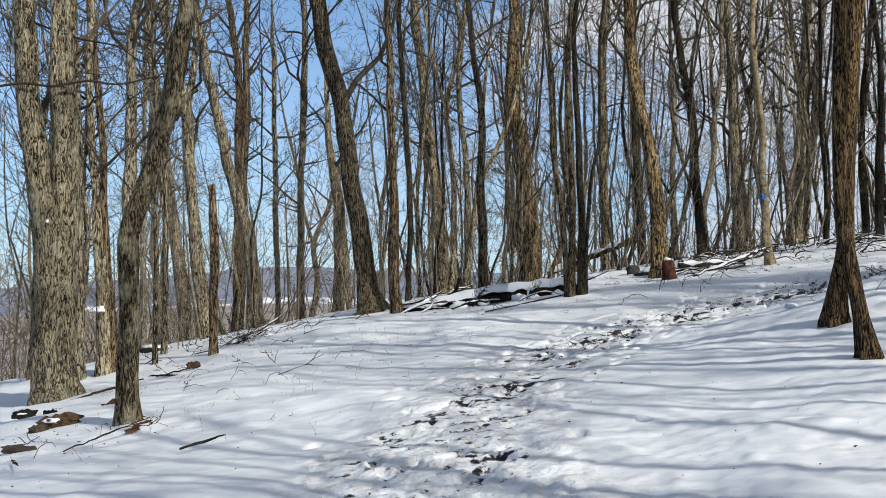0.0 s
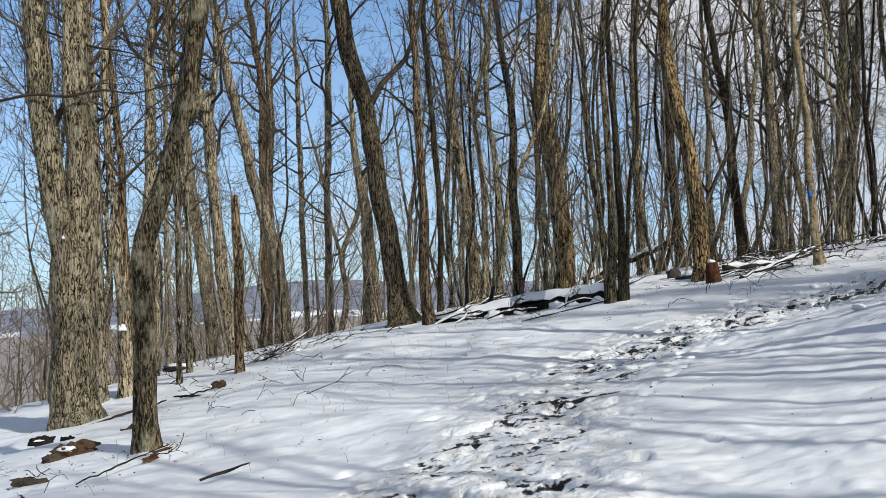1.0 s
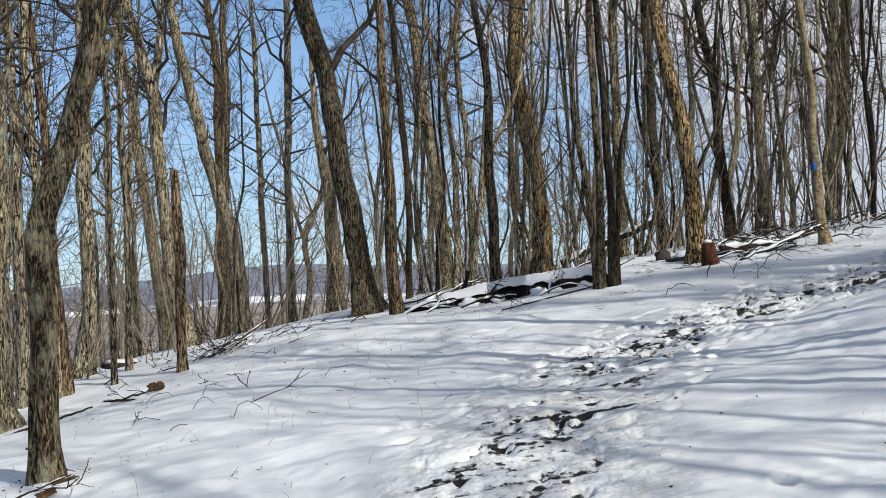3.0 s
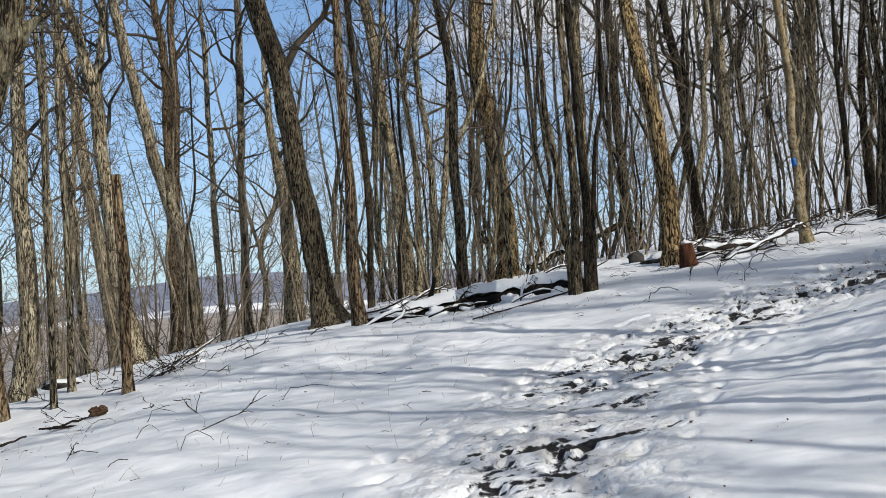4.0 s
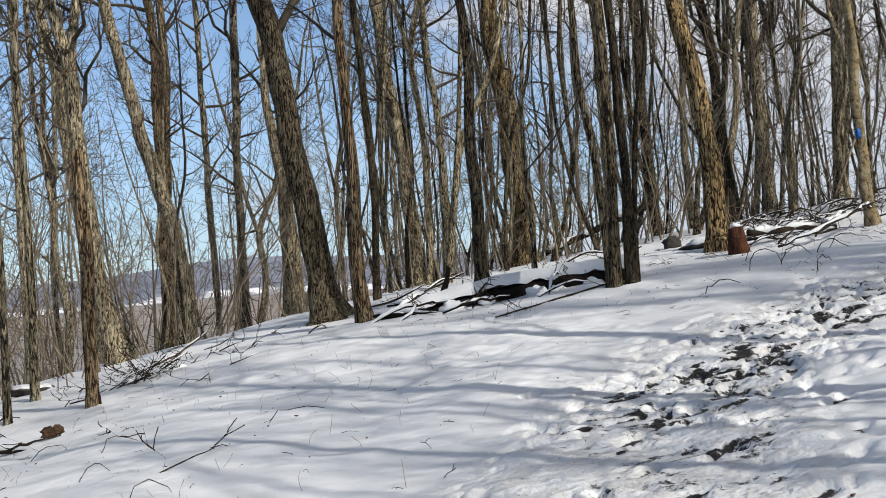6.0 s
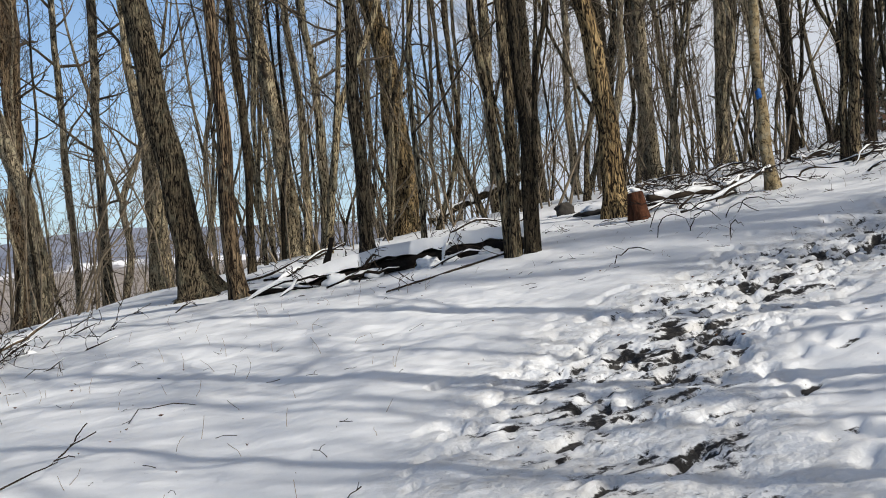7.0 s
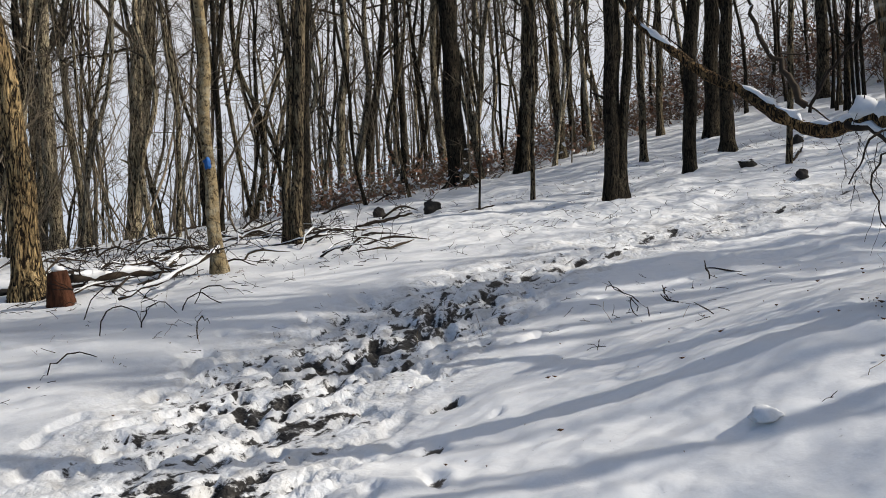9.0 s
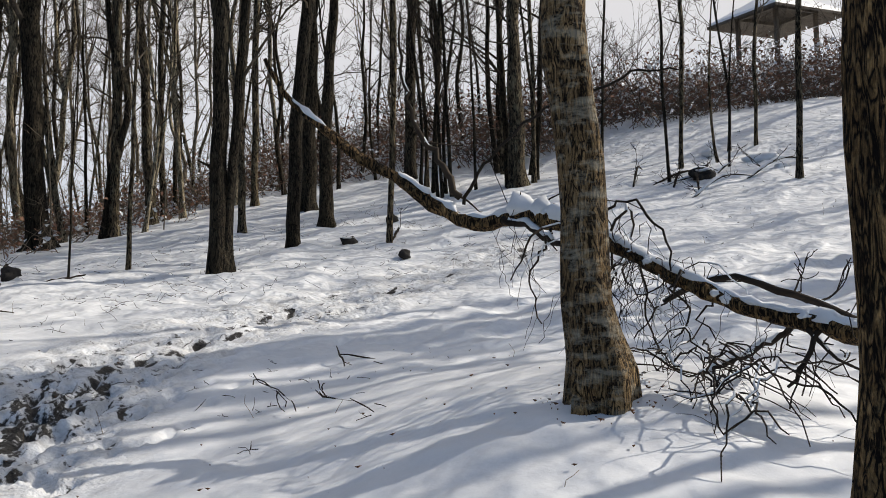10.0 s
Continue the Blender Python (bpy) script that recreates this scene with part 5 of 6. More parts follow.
def lying(name, points, rads, mat, label, category, group="", sides=7, snow=0.0, offshoots=0, seed=1, absolute=False, step=0.15, kink=0.0):
    """A log, branch or stick through (x, y, height over the ground), with side twigs and a cap of snow where it has one."""
    rng = random.Random(seed)
    pts = points if absolute else stick_path(points)
    path = spline([(*p, r) for p, r in zip(pts, rads)], step)
    if kink:
        path[1:-1, :3] += np.array([[rng.gauss(0, kink) for _ in range(3)] for _ in path[1:-1]])
    base = Vector(path[len(path) // 2][:3])
    ob = thing(name, tuple(base), label, category, group)
    geo = Geo()
    loc = [Vector(q[:3]) - base for q in path]
    geo.tube(loc, [q[3] * rng.uniform(0.88, 1.12) for q in path], sides, 0.35)
    part("stem", geo, mat, ob)
    if offshoots:
        for k in range(offshoots):
            tw = Geo()
            i = rng.randrange(1, len(path) - 1)
            a = rng.uniform(0, 6.28)
            limb(tw, rng, loc[i], (math.cos(a), math.sin(a), rng.uniform(-0.1, 0.9)), rng.uniform(0.2, 0.65), min(path[i][3] * 0.5, 0.012), 2, more=2)
            part("side_twig", tw, TWIG_DARK, ob)
    if snow:
        i = 0
        while i < len(loc) - 2:
            n = min(len(loc) - 1, i + rng.randrange(4, 12))
            if n - i >= 2:
                run = range(i, n + 1)
                top = [loc[k] + Vector((0, 0, path[k][3] * 0.72)) for k in run]
                rr = [max(path[k][3] * snow * (0.25 if k in (i, n) else 1.0) * rng.uniform(0.55, 1.2), 0.006) for k in run]
                cap = Geo()
                cap.tube(top, rr, 8, 0.3)
                part("snow_cap", cap, SNOW, ob, "snow lying along the top")
            i = n + rng.choice((0, 0, 1, 2))
    return ob


def lump(name, x, y, size, mat, label, category, seed, snow=0.0, sink=0.25, group="", turn=0.0):
    """A rough stone or chunk, half sunk, with a cap of snow where it has one."""
    ob = thing(name, (x, y, height(x, y)), label, category, group, turn)

    def blob(sx, sy, sz, up, rough):
        bm = bmesh.new()
        bmesh.ops.create_icosphere(bm, subdivisions=3, radius=1.0)
        for v in bm.verts:
            c = v.co.copy()
            k = 1 + rough * noise.noise(c * 1.4 + Vector((seed, 0, 0))) + rough * 0.8 * abs(noise.noise(c * 2.7 + Vector((0, seed, 0)))) + rough * 0.5 * noise.noise(c * 7.0 + Vector((seed, seed, 0)))
            v.co = Vector((c.x * sx * k, c.y * sy * k, c.z * sz * k + up))
        for fc in bm.faces:
            fc.smooth = True
        return bm

    sx, sy, sz = size
    part("body", blob(sx, sy, sz, sz * (0.7 - sink), 0.45), mat, ob)
    if snow:
        part("snow_cap", blob(sx * 0.85, sy * 0.85, sz * 0.35 * snow, sz * (1.35 - sink), 0.3), SNOW, ob, "cap of snow")
    return ob


def chunk(name, x, y, size, mat, label, category, seed, sink=0.3, turn=0.0, pitch=0.0, white=0.0):
    """A split and rotten piece of wood: ragged ends, flat broken faces, a snow drift against it where it has one."""
    rng = random.Random(seed)
    ob = thing(name, (x, y, height(x, y)), label, category, turn=turn)
    long, wide, tall = size
    bm = bmesh.new()
    rings, sides = 9, 11
    grid = []
    outline = [rng.uniform(0.5, 1.2) for _ in range(sides)]
    for i in range(rings):
        u = i / (rings - 1) * 2 - 1
        row = []
        for k in range(sides):
            a = 2 * math.pi * k / sides
            r = outline[k] * rng.uniform(0.66, 1.22) * (1 - 0.35 * abs(u) ** 3)
            end = rng.uniform(-0.5, 0.3) * (abs(u) ** 4)
            z = tall * (0.75 - sink) + tall * r * math.sin(a) + math.sin(math.radians(pitch)) * u * long
            row.append(bm.verts.new((long * (u + math.copysign(end, u)), wide * r * math.cos(a), z)))
        grid.append(row)
    for i in range(rings - 1):
        for k in range(sides):
            j = (k + 1) % sides
            bm.faces.new((grid[i][k], grid[i][j], grid[i + 1][j], grid[i + 1][k]))
    for row, way in ((grid[0], 1), (grid[-1], -1)):
        c = Vector((0, 0, 0))
        for v in row:
            c += v.co / sides
        hub = bm.verts.new(c + Vector((way * long * 0.22, 0, 0)))       # hollow, rotted end
        for k in range(sides):
            bm.faces.new((row[(k + 1) % sides], row[k], hub))
    bmesh.ops.triangulate(bm, faces=bm.faces[:])
    part("body", bm, mat, ob)
    if white:
        drift = bmesh.new()
        bmesh.ops.create_icosphere(drift, subdivisions=3, radius=1.0)
        for v in drift.verts:
            q = v.co
            k = 1 + 0.45 * noise.noise(q * 1.6 + Vector((seed, 0, 0)))
            v.co = Vector((q.x * long * 0.62 * k - 0.25 * long, q.y * wide * 0.8 * k, q.z * tall * 0.42 * k * white + tall * (1.05 - sink)))
        for fc in drift.faces:
            fc.smooth = True
        part("snow_cap", drift, SNOW, ob, "patch of snow")
    return ob


def cut_stump():
    x, y = 0.18, 22.2
    ob = thing("stump", (x, y, height(x, y)), "short reddish cut stump with a snow cap beside a leaning tree", "stump")
    g = Geo()
    lobe = lambda t, p, i: 1 + 0.10 * math.sin(4 * t + 1) * (1 if i < 2 else 0.3)  # noqa: E731
    g.tube([(0, 0, -0.2), (0, 0, 0.0), (-0.01, 0, 0.12), (-0.02, 0, 0.26), (-0.035, 0, 0.36)], [0.18, 0.155, 0.135, 0.12, 0.105], 22, 0.55, squash=lobe)
    part("body", g, RED_WOOD, ob)
    c = Geo()
    c.tube([(-0.035, 0, 0.355), (-0.035, 0, 0.375), (-0.03, 0, 0.385), (-0.03, 0.01, 0.395)], [0.07, 0.085, 0.06, 0.03], 14, 0.5)
    part("snow_cap", c, SNOW, ob, "cap of snow")


cut_stump()
lump("rock", -0.64, 25.4, (0.16, 0.14, 0.13), STONE, "dark rock half sunk in the snow", "rock", 3.1)
lump("rock", -0.15, 24.1, (0.34, 0.24, 0.07), STONE, "low rock under a thick cover of snow", "rock", 8.2, 3.6)
lump("rock", 7.5, 26.8, (0.15, 0.13, 0.15), STONE, "dark pointed rock sticking out of the snow", "rock", 4.4)
lump("rock", 7.0, 28.0, (0.11, 0.10, 0.11), STONE, "small dark rock sticking out of the snow", "rock", 5.7)
lump("rock", 11.1, 21.4, (0.10, 0.08, 0.08), STONE, "small dark rock sticking out of the snow", "rock", 6.1)
lump("rock", 14.6, 24.6, (0.12, 0.10, 0.10), STONE, "flat dark rock sticking out of the snow", "rock", 7.3)
lump("rock", 12.3, 23.7, (0.15, 0.12, 0.09), STONE, "dark rock with patches of snow", "rock", 2.3, 0.8)
lump("rock", 18.45, 19.5, (0.32, 0.24, 0.15), STONE, "rough rock with a cap of snow on the slope", "rock", 9.3, 1.3)
chunk("wood_chunk", -7.48, 16.3, (0.09, 0.05, 0.07), ROT_BROWN, "brown chunk of rotten wood on the snow", "wood chunk", 17, turn=20, pitch=14)
chunk("wood_chunk", -7.8, 15.9, (0.17, 0.03, 0.022), BLACK_WOOD, "flat dark piece of bark on the snow", "wood chunk", 18, 0.2, turn=25)
chunk("rotten_log", -6.75, 11.15, (0.19, 0.08, 0.10), ROT_BROWN, "broken end of a rotten brown log in the snow", "log", 11, 0.35, turn=22, pitch=8, white=0.9)
chunk("wood_chunk", -6.9, 10.95, (0.09, 0.07, 0.06), DEADWOOD, "grey weathered splinter of a rotten log", "wood chunk", 21, 0.3, turn=70)
chunk("wood_chunk", -6.75, 12.4, (0.11, 0.05, 0.07), ROT_BROWN, "pointed chip of brown wood in the snow", "wood chunk", 12, 0.2, turn=28, pitch=24)
chunk("wood_chunk", -6.35, 9.75, (0.13, 0.05, 0.05), DEADWOOD, "short piece of split grey wood in the snow", "wood chunk", 13, turn=15)
chunk("wood_chunk", -8.45, 13.1, (0.12, 0.07, 0.08), BLACK_WOOD, "dark broken wood at the foot of a thick tree", "wood chunk", 14, turn=35, white=0.5)
chunk("wood_chunk", -7.75, 12.6, (0.10, 0.05, 0.06), BLACK_WOOD, "dark broken wood at the foot of a thick tree", "wood chunk", 15, turn=-20)
chunk("wood_chunk", -5.35, 10.2, (0.06, 0.03, 0.04), ROT_BROWN, "small flake of bark at the foot of a crooked tree", "wood chunk", 16, turn=40, pitch=20)
chunk("wood_chunk", -5.45, 10.62, (0.07, 0.03, 0.02), ROT_BROWN, "curl of fallen bark at the foot of a crooked tree", "wood chunk", 19, turn=30, pitch=16)
lump("snow_mound", 1.5, 13.15, (0.09, 0.06, 0.035), SNOW, "small knob of snow on a buried twig", "snow", 19.0, 0.0, 0.5, turn=30)
lump("rock", -10.5, 21.0, (0.36, 0.24, 0.07), STONE, "flat stone under snow at the edge of the slope", "rock", 17.0, 2.6, turn=25)

for x, y, w, h, seed in ((20.4, 18.95, 0.34, 0.12, 33.0), (19.1, 18.1, 0.22, 0.08, 34.0), (21.4, 20.6, 0.26, 0.10, 37.0)):
    lump("snow_mound", x, y, (w, w * 0.6, h), SNOW, "low mound of snow over a buried stone", "snow", seed, 0.0, 0.55, "mounds on the slope", turn=20 * seed)

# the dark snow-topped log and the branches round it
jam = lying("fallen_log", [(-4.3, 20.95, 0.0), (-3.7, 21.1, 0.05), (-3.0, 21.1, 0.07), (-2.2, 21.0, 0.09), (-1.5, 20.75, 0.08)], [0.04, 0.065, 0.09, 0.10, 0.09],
            BLACK_WOOD, "near-black log under a thick shelf of snow", "log", sides=14, offshoots=4, seed=5, step=0.1)
_o = jam.matrix_basis.translation
shelf = bmesh.new()
rows_ = []
for k in range(37):
    u = k / 36
    x = -4.9 + 3.45 * u
    row_ = []
    for m, w in enumerate((0.0, 0.02, 0.1, 0.22, 0.36, 0.52, 0.68, 0.84, 1.0)):
        y = float(np.interp(x, (-4.9, -4.3, -3.7, -3.0, -2.2, -1.5), (20.90, 20.95, 21.1, 21.1, 21.0, 20.75))) - 0.09 + 0.03 * noise.noise((x * 4.0, 2.0, 5.0)) + 1.5 * w
        lift = (0.20 + 0.16 * min(1, 2.2 * u) + 0.07 * noise.noise((x * 2.9, 4.0, 0.0))) * (1 - w) ** 1.3 * min(1, 8 * u) + 0.03 * noise.noise((x * 2.2, y * 2.2, 1)) + 0.012 * noise.noise((x * 7, y * 7, 3))
        row_.append(shelf.verts.new((x - _o.x, y - _o.y - (0.02 if m else -0.02), height(x, y) + (lift - ((0.17 + 0.07 * noise.noise((x * 5.0, 9.0, 0.0))) if m == 0 else 0.0)) - (0.03 if m > 6 else 0) - _o.z)))
    rows_.append(row_)
for p_, q_ in zip(rows_, rows_[1:]):
    for m in range(8):
        shelf.faces.new((p_[m], q_[m], q_[m + 1], p_[m + 1])).smooth = True
part("snow_cap", shelf, SNOW, jam, "thick shelf of snow on the log")
for k, (x, y, s) in enumerate([(-3.95, 20.9, 0.11), (-3.45, 20.95, 0.08), (-2.75, 20.92, 0.10), (-2.45, 20.85, 0.07), (-1.95, 20.8, 0.09)]):
    blob_on(jam, "snow_clot", (x - _o.x, y - _o.y, height(x, y) + 0.02 - _o.z), (s * 1.5, s, s), SNOW, "snow banked against the log", 40.0 + k)
lump("rotten_log", -4.75, 20.85, (0.26, 0.08, 0.08), BLACK_WOOD, "dark broken piece of a log in the snow", "log", 31.0, 0.9, turn=12)
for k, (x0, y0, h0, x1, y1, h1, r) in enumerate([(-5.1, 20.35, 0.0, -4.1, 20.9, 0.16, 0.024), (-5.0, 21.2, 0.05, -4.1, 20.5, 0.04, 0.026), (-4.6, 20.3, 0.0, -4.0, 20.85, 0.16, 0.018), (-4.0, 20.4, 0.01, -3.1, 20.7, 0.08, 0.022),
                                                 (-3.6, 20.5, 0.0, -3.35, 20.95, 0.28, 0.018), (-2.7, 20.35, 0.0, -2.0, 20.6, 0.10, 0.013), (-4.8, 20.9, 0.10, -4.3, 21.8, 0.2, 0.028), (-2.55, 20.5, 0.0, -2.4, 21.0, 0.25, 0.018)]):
    lying("fallen_branch", [(x0, y0, h0), (x0 * 0.65 + x1 * 0.35, y0 * 0.65 + y1 * 0.35 + 0.10 * (-1) ** k, h0 * 0.5 + h1 * 0.5 + 0.06), (x0 * 0.3 + x1 * 0.7, y0 * 0.3 + y1 * 0.7 - 0.06 * (-1) ** k, h1), (x1, y1, h1 * 0.8)], [r * 0.7, r, r * 0.8, r * 0.3], BLACK_WOOD, "dark snow-dusted branch lying against a dark log", "branch", "branches round the log", snow=1.25 if k != 4 else 0.0, offshoots=1, seed=200 + k, kink=0.012)
lying("fallen_branch", [(-3.1, 18.9, 0.01), (-2.3, 19.6, 0.04), (-1.6, 20.2, 0.08)], [0.010, 0.013, 0.012], TWIG_DARK, "long thin dark branch lying on the snow", "branch", offshoots=5, seed=8)
lying("fallen_branch", [(-4.35, 21.9, 0.0), (-4.15, 21.6, 0.25), (-4.05, 21.5, 0.55)], [0.06, 0.05, 0.035], TWIG_DARK, "dark stub of wood leaning out of the snow", "branch", seed=9)
lying("fallen_log", [(-3.4, 32.5, 0.15), (-2.2, 32.6, 0.45), (-0.7, 32.8, 0.85)], [0.07, 0.08, 0.09], BARK_DARK, "fallen log propped up among trunks with snow on its end", "log", sides=10, snow=1.2, seed=10)

# the tangle of fallen limbs by the stump
lying("fallen_branch", [(0.35, 22.6, 0.22), (0.9, 22.9, 0.16), (1.5, 23.2, 0.12), (2.0, 23.9, 0.2)], [0.05, 0.05, 0.04, 0.03], TWIG_DARK, "snow-covered limb lying from a stump", "branch", "limbs by the stump", snow=1.35, offshoots=9, seed=12, kink=0.015)
lying("fallen_branch", [(0.6, 21.4, 0.05), (1.3, 21.6, 0.2), (1.9, 22.2, 0.35), (2.3, 23.2, 0.2)], [0.02, 0.024, 0.022, 0.014], TWIG_DARK, "thin dark limb arching over the snow", "branch", "limbs by the stump", snow=1.2, offshoots=8, seed=13, kink=0.02)
_r = random.Random(14)
for k in range(72):
    x, y, a = _r.uniform(0.4, 5.0), _r.uniform(22.3, 28.8), _r.uniform(-1.0, 1.3)
    ln = _r.uniform(0.2, 0.62)
    lying("fallen_branch", [(x - ln * math.cos(a), y - ln * math.sin(a), _r.uniform(0, 0.1)), (x + _r.gauss(0, 0.15), y + _r.gauss(0, 0.15), _r.uniform(0.03, 0.25)), (x + ln * math.cos(a), y + ln * math.sin(a), _r.uniform(0.0, 0.2))],
          [_r.uniform(0.007, 0.02), _r.uniform(0.008, 0.02), 0.005], _r.choice((DEADWOOD, TWIG_DARK, TWIG_DARK)), "bare limb lying in the snow under the trees", "branch", "limbs by the stump", snow=(1.05, 0.0, 0.9, 1.1, 0.0)[k % 5], offshoots=2, seed=500 + k, kink=0.010)
for k in range(16):
    x, y = _r.uniform(-6, -1.2) if k % 2 else _r.uniform(3, 9), _r.uniform(22.5, 27) if k % 2 else _r.uniform(27, 32)
    a, ln = _r.uniform(-0.9, 0.9), _r.uniform(0.2, 0.55)
    lying("fallen_branch", [(x - ln * math.cos(a), y - ln * math.sin(a), 0.02), (x, y, _r.uniform(0.03, 0.2)), (x + ln * math.cos(a), y + ln * math.sin(a), _r.uniform(0.0, 0.25))],
          [0.022, 0.02, 0.009], TWIG_DARK, "bare limb lying in the snow at the wood's edge", "branch", "limbs at the wood's edge", snow=0.9 if k % 2 else 0.0, offshoots=3, seed=90 + k)


for k in range(9):
    x, y, a = 18.6 + _r.gauss(0, 0.8), 19.5 + _r.gauss(0, 0.7), _r.uniform(-0.8, 0.8)
    ln = _r.uniform(0.3, 0.8)
    lying("fallen_branch", [(x - ln * math.cos(a), y - ln * math.sin(a), 0.0), (x, y, _r.uniform(0.05, 0.3)), (x + ln * math.cos(a), y + ln * math.sin(a), _r.uniform(0.0, 0.2))],
          [0.02, 0.024, 0.01], TWIG_DARK, "dark snowy limb lying by a rock on the slope", "branch", "limbs on the slope", snow=1.2 if k % 2 else 0.0, offshoots=4, seed=300 + k)


# a small heap of brush where the slope begins to fall, and a limb propped behind it
_r = random.Random(27)
for k in range(11):
    x, y, a = -7.75 + _r.gauss(0, 0.16), 19.0 + _r.gauss(0, 0.22), _r.uniform(-1.5, 1.5)
    ln, up = _r.uniform(0.12, 0.32), _r.uniform(0.05, 0.30)
    lying("fallen_branch", [(x - ln * math.cos(a), y - ln * math.sin(a), 0.0), (x, y, up * 0.6), (x + ln * math.cos(a), y + ln * math.sin(a), up)],
          [0.010, 0.010, 0.005], DEADWOOD if k % 2 else TWIG_DARK, "dead branch with snow in a small heap of brush", "branch", "brush heap", snow=1.1 if k % 2 else 0.0, offshoots=3, seed=700 + k, kink=0.008)
for k in range(3):
    lump("snow_mound", -7.85 + 0.25 * k, 19.0 + 0.15 * k, (0.13, 0.09, 0.07), SNOW, "small mound of snow caught in brush", "snow", 60.0 + k, 0.0, 0.4, "mounds on the slope", turn=40 * k)
lying("fallen_log", [(-8.35, 20.6, 0.02), (-8.1, 20.9, 0.10), (-7.95, 21.15, 0.20), (-7.8, 21.35, 0.30)], [0.016, 0.022, 0.02, 0.014], DEADWOOD, "dead limb propped on the snow before a tree", "log", snow=0.7, offshoots=3, seed=720, kink=0.008)
for k in range(12):
    x, y, a, ln = _r.uniform(-9.0, -6.0), _r.uniform(17.6, 22.6), _r.uniform(-0.9, 0.9), _r.uniform(0.1, 0.3)
    lying("fallen_branch", [(x - ln * math.cos(a), y - ln * math.sin(a), 0.0), (x, y, _r.uniform(0.02, 0.08)), (x + ln * math.cos(a), y + ln * math.sin(a), _r.uniform(0.0, 0.15))],
          [0.008, 0.009, 0.004], TWIG_DARK, "dead branch lying in the snow at the wood's edge", "branch", "limbs at the wood's edge", snow=0.9 if k % 3 == 0 else 0.0, offshoots=2, seed=730 + k, kink=0.008)


def arch(x, y, turn, wide, tall, r, seed):
    c, s = math.cos(turn), math.sin(turn)
    pts = [(x - wide * c, y - wide * s, -0.02), (x - 0.6 * wide * c, y - 0.6 * wide * s, tall * 0.8), (x, y, tall), (x + 0.7 * wide * c, y + 0.7 * wide * s, tall * 0.6), (x + wide * c, y + wide * s, tall * 0.25)]
    lying("twig", pts, [r, r, r, r * 0.8, r * 0.5], TWIG_DARK, "thin dark twig arching out of the snow", "twig", "twigs in the snow", 5, seed=seed, offshoots=seed % 2, step=0.09, kink=0.014)


for k, (x, y, turn, wide, tall) in enumerate([(0.15, 19.4, 0.2, 0.20, 0.26), (0.55, 19.6, 0.6, 0.25, 0.22), (1.05, 19.9, 0.1, 0.22, 0.16), (0.75, 18.9, 1.0, 0.2, 0.12),
                                              (-0.45, 18.4, 0.4, 0.22, 0.10), (0.35, 20.3, -0.3, 0.35, 0.32), (1.3, 20.2, 0.2, 0.3, 0.2), (-6.9, 15.2, 0.3, 0.2, 0.07),
                                              (-5.2, 12.2, 1.0, 0.2, 0.1), (-4.9, 13.3, 0.3, 0.2, 0.06), (-5.5, 13.4, 0.9, 0.16, 0.2), (-5.9, 12.9, 0.2, 0.22, 0.12), (-4.6, 12.4, 0.7, 0.18, 0.22), (-5.9, 14.6, 0.5, 0.2, 0.16), (-4.3, 14.6, 0.2, 0.3, 0.1), (-5.9, 9.5, 1.2, 0.16, 0.14)]):
    arch(x, y, turn, wide * (0.8 if x < -3 else 1.0), tall * (0.7 if x < -3 else 1.0), 0.0036 if x < -3 else 0.0055, 130 + k)

for k, (x, y, turn, ln, r, up) in enumerate([(-4.1, 9.15, 0.8, 0.22, 0.012, 0.03), (-5.45, 9.9, 1.1, 0.5, 0.008, 0.1), (-5.9, 9.0, -0.9, 0.34, 0.009, 0.05), (-5.95, 8.6, -0.8, 0.3, 0.008, 0.03),
                                             (-4.75, 13.2, 0.5, 0.26, 0.006, 0.10), (-7.6, 16.0, 0.1, 0.36, 0.014, 0.02), (-8.3, 14.9, 0.3, 0.6, 0.02, 0.1),
                                             (3.2, 15.9, 0.9, 0.14, 0.005, 0.03), (4.75, 16.9, 0.9, 0.22, 0.009, 0.10), (4.85, 16.8, 2.2, 0.16, 0.008, 0.06), (2.9, 15.0, 1.2, 0.16, 0.005, 0.08),
                                             (6.2, 26.2, -0.4, 0.5, 0.03, 0.12), (7.3, 25.3, -0.5, 0.5, 0.02, 0.1), (12.9, 23.1, 0.6, 0.7, 0.025, 0.1)]):
    c, s = math.cos(turn) * ln, math.sin(turn) * ln
    lying("stick", [(x - c, y - s, 0.005), (x, y, up * 0.5 + 0.01), (x + c, y + s, up + 0.005)], [r * 0.8, r, r * 0.6], TWIG_DARK, "dark stick lying on the snow", "stick", "sticks on the snow", 6, seed=150 + k, offshoots=1 if k % 3 else 0, step=0.07, kink=min(0.006, r * 0.6))

# the broken treetop that hangs behind the grey-barked tree
TOP = [(3.20, 16.14, 4.25), (3.24, 16.05, 4.06), (3.29, 15.94, 3.90), (3.38, 15.71, 3.69), (3.47, 15.47, 3.48), (3.55, 15.23, 3.34), (3.62, 14.97, 3.13), (3.69, 14.67, 2.97), (3.68, 14.32, 2.99),
       (3.64, 14.0, 2.94), (3.56, 13.59, 2.77), (3.50, 13.31, 2.63), (3.51, 13.04, 2.49), (3.50, 12.72, 2.35), (3.47, 12.41, 2.28), (3.42, 12.14, 2.22), (3.36, 11.85, 2.16)]
TOP_R = [0.013, 0.017, 0.022, 0.028, 0.034, 0.040, 0.044, 0.047, 0.050, 0.052, 0.046, 0.044, 0.044, 0.045, 0.048, 0.051, 0.053]
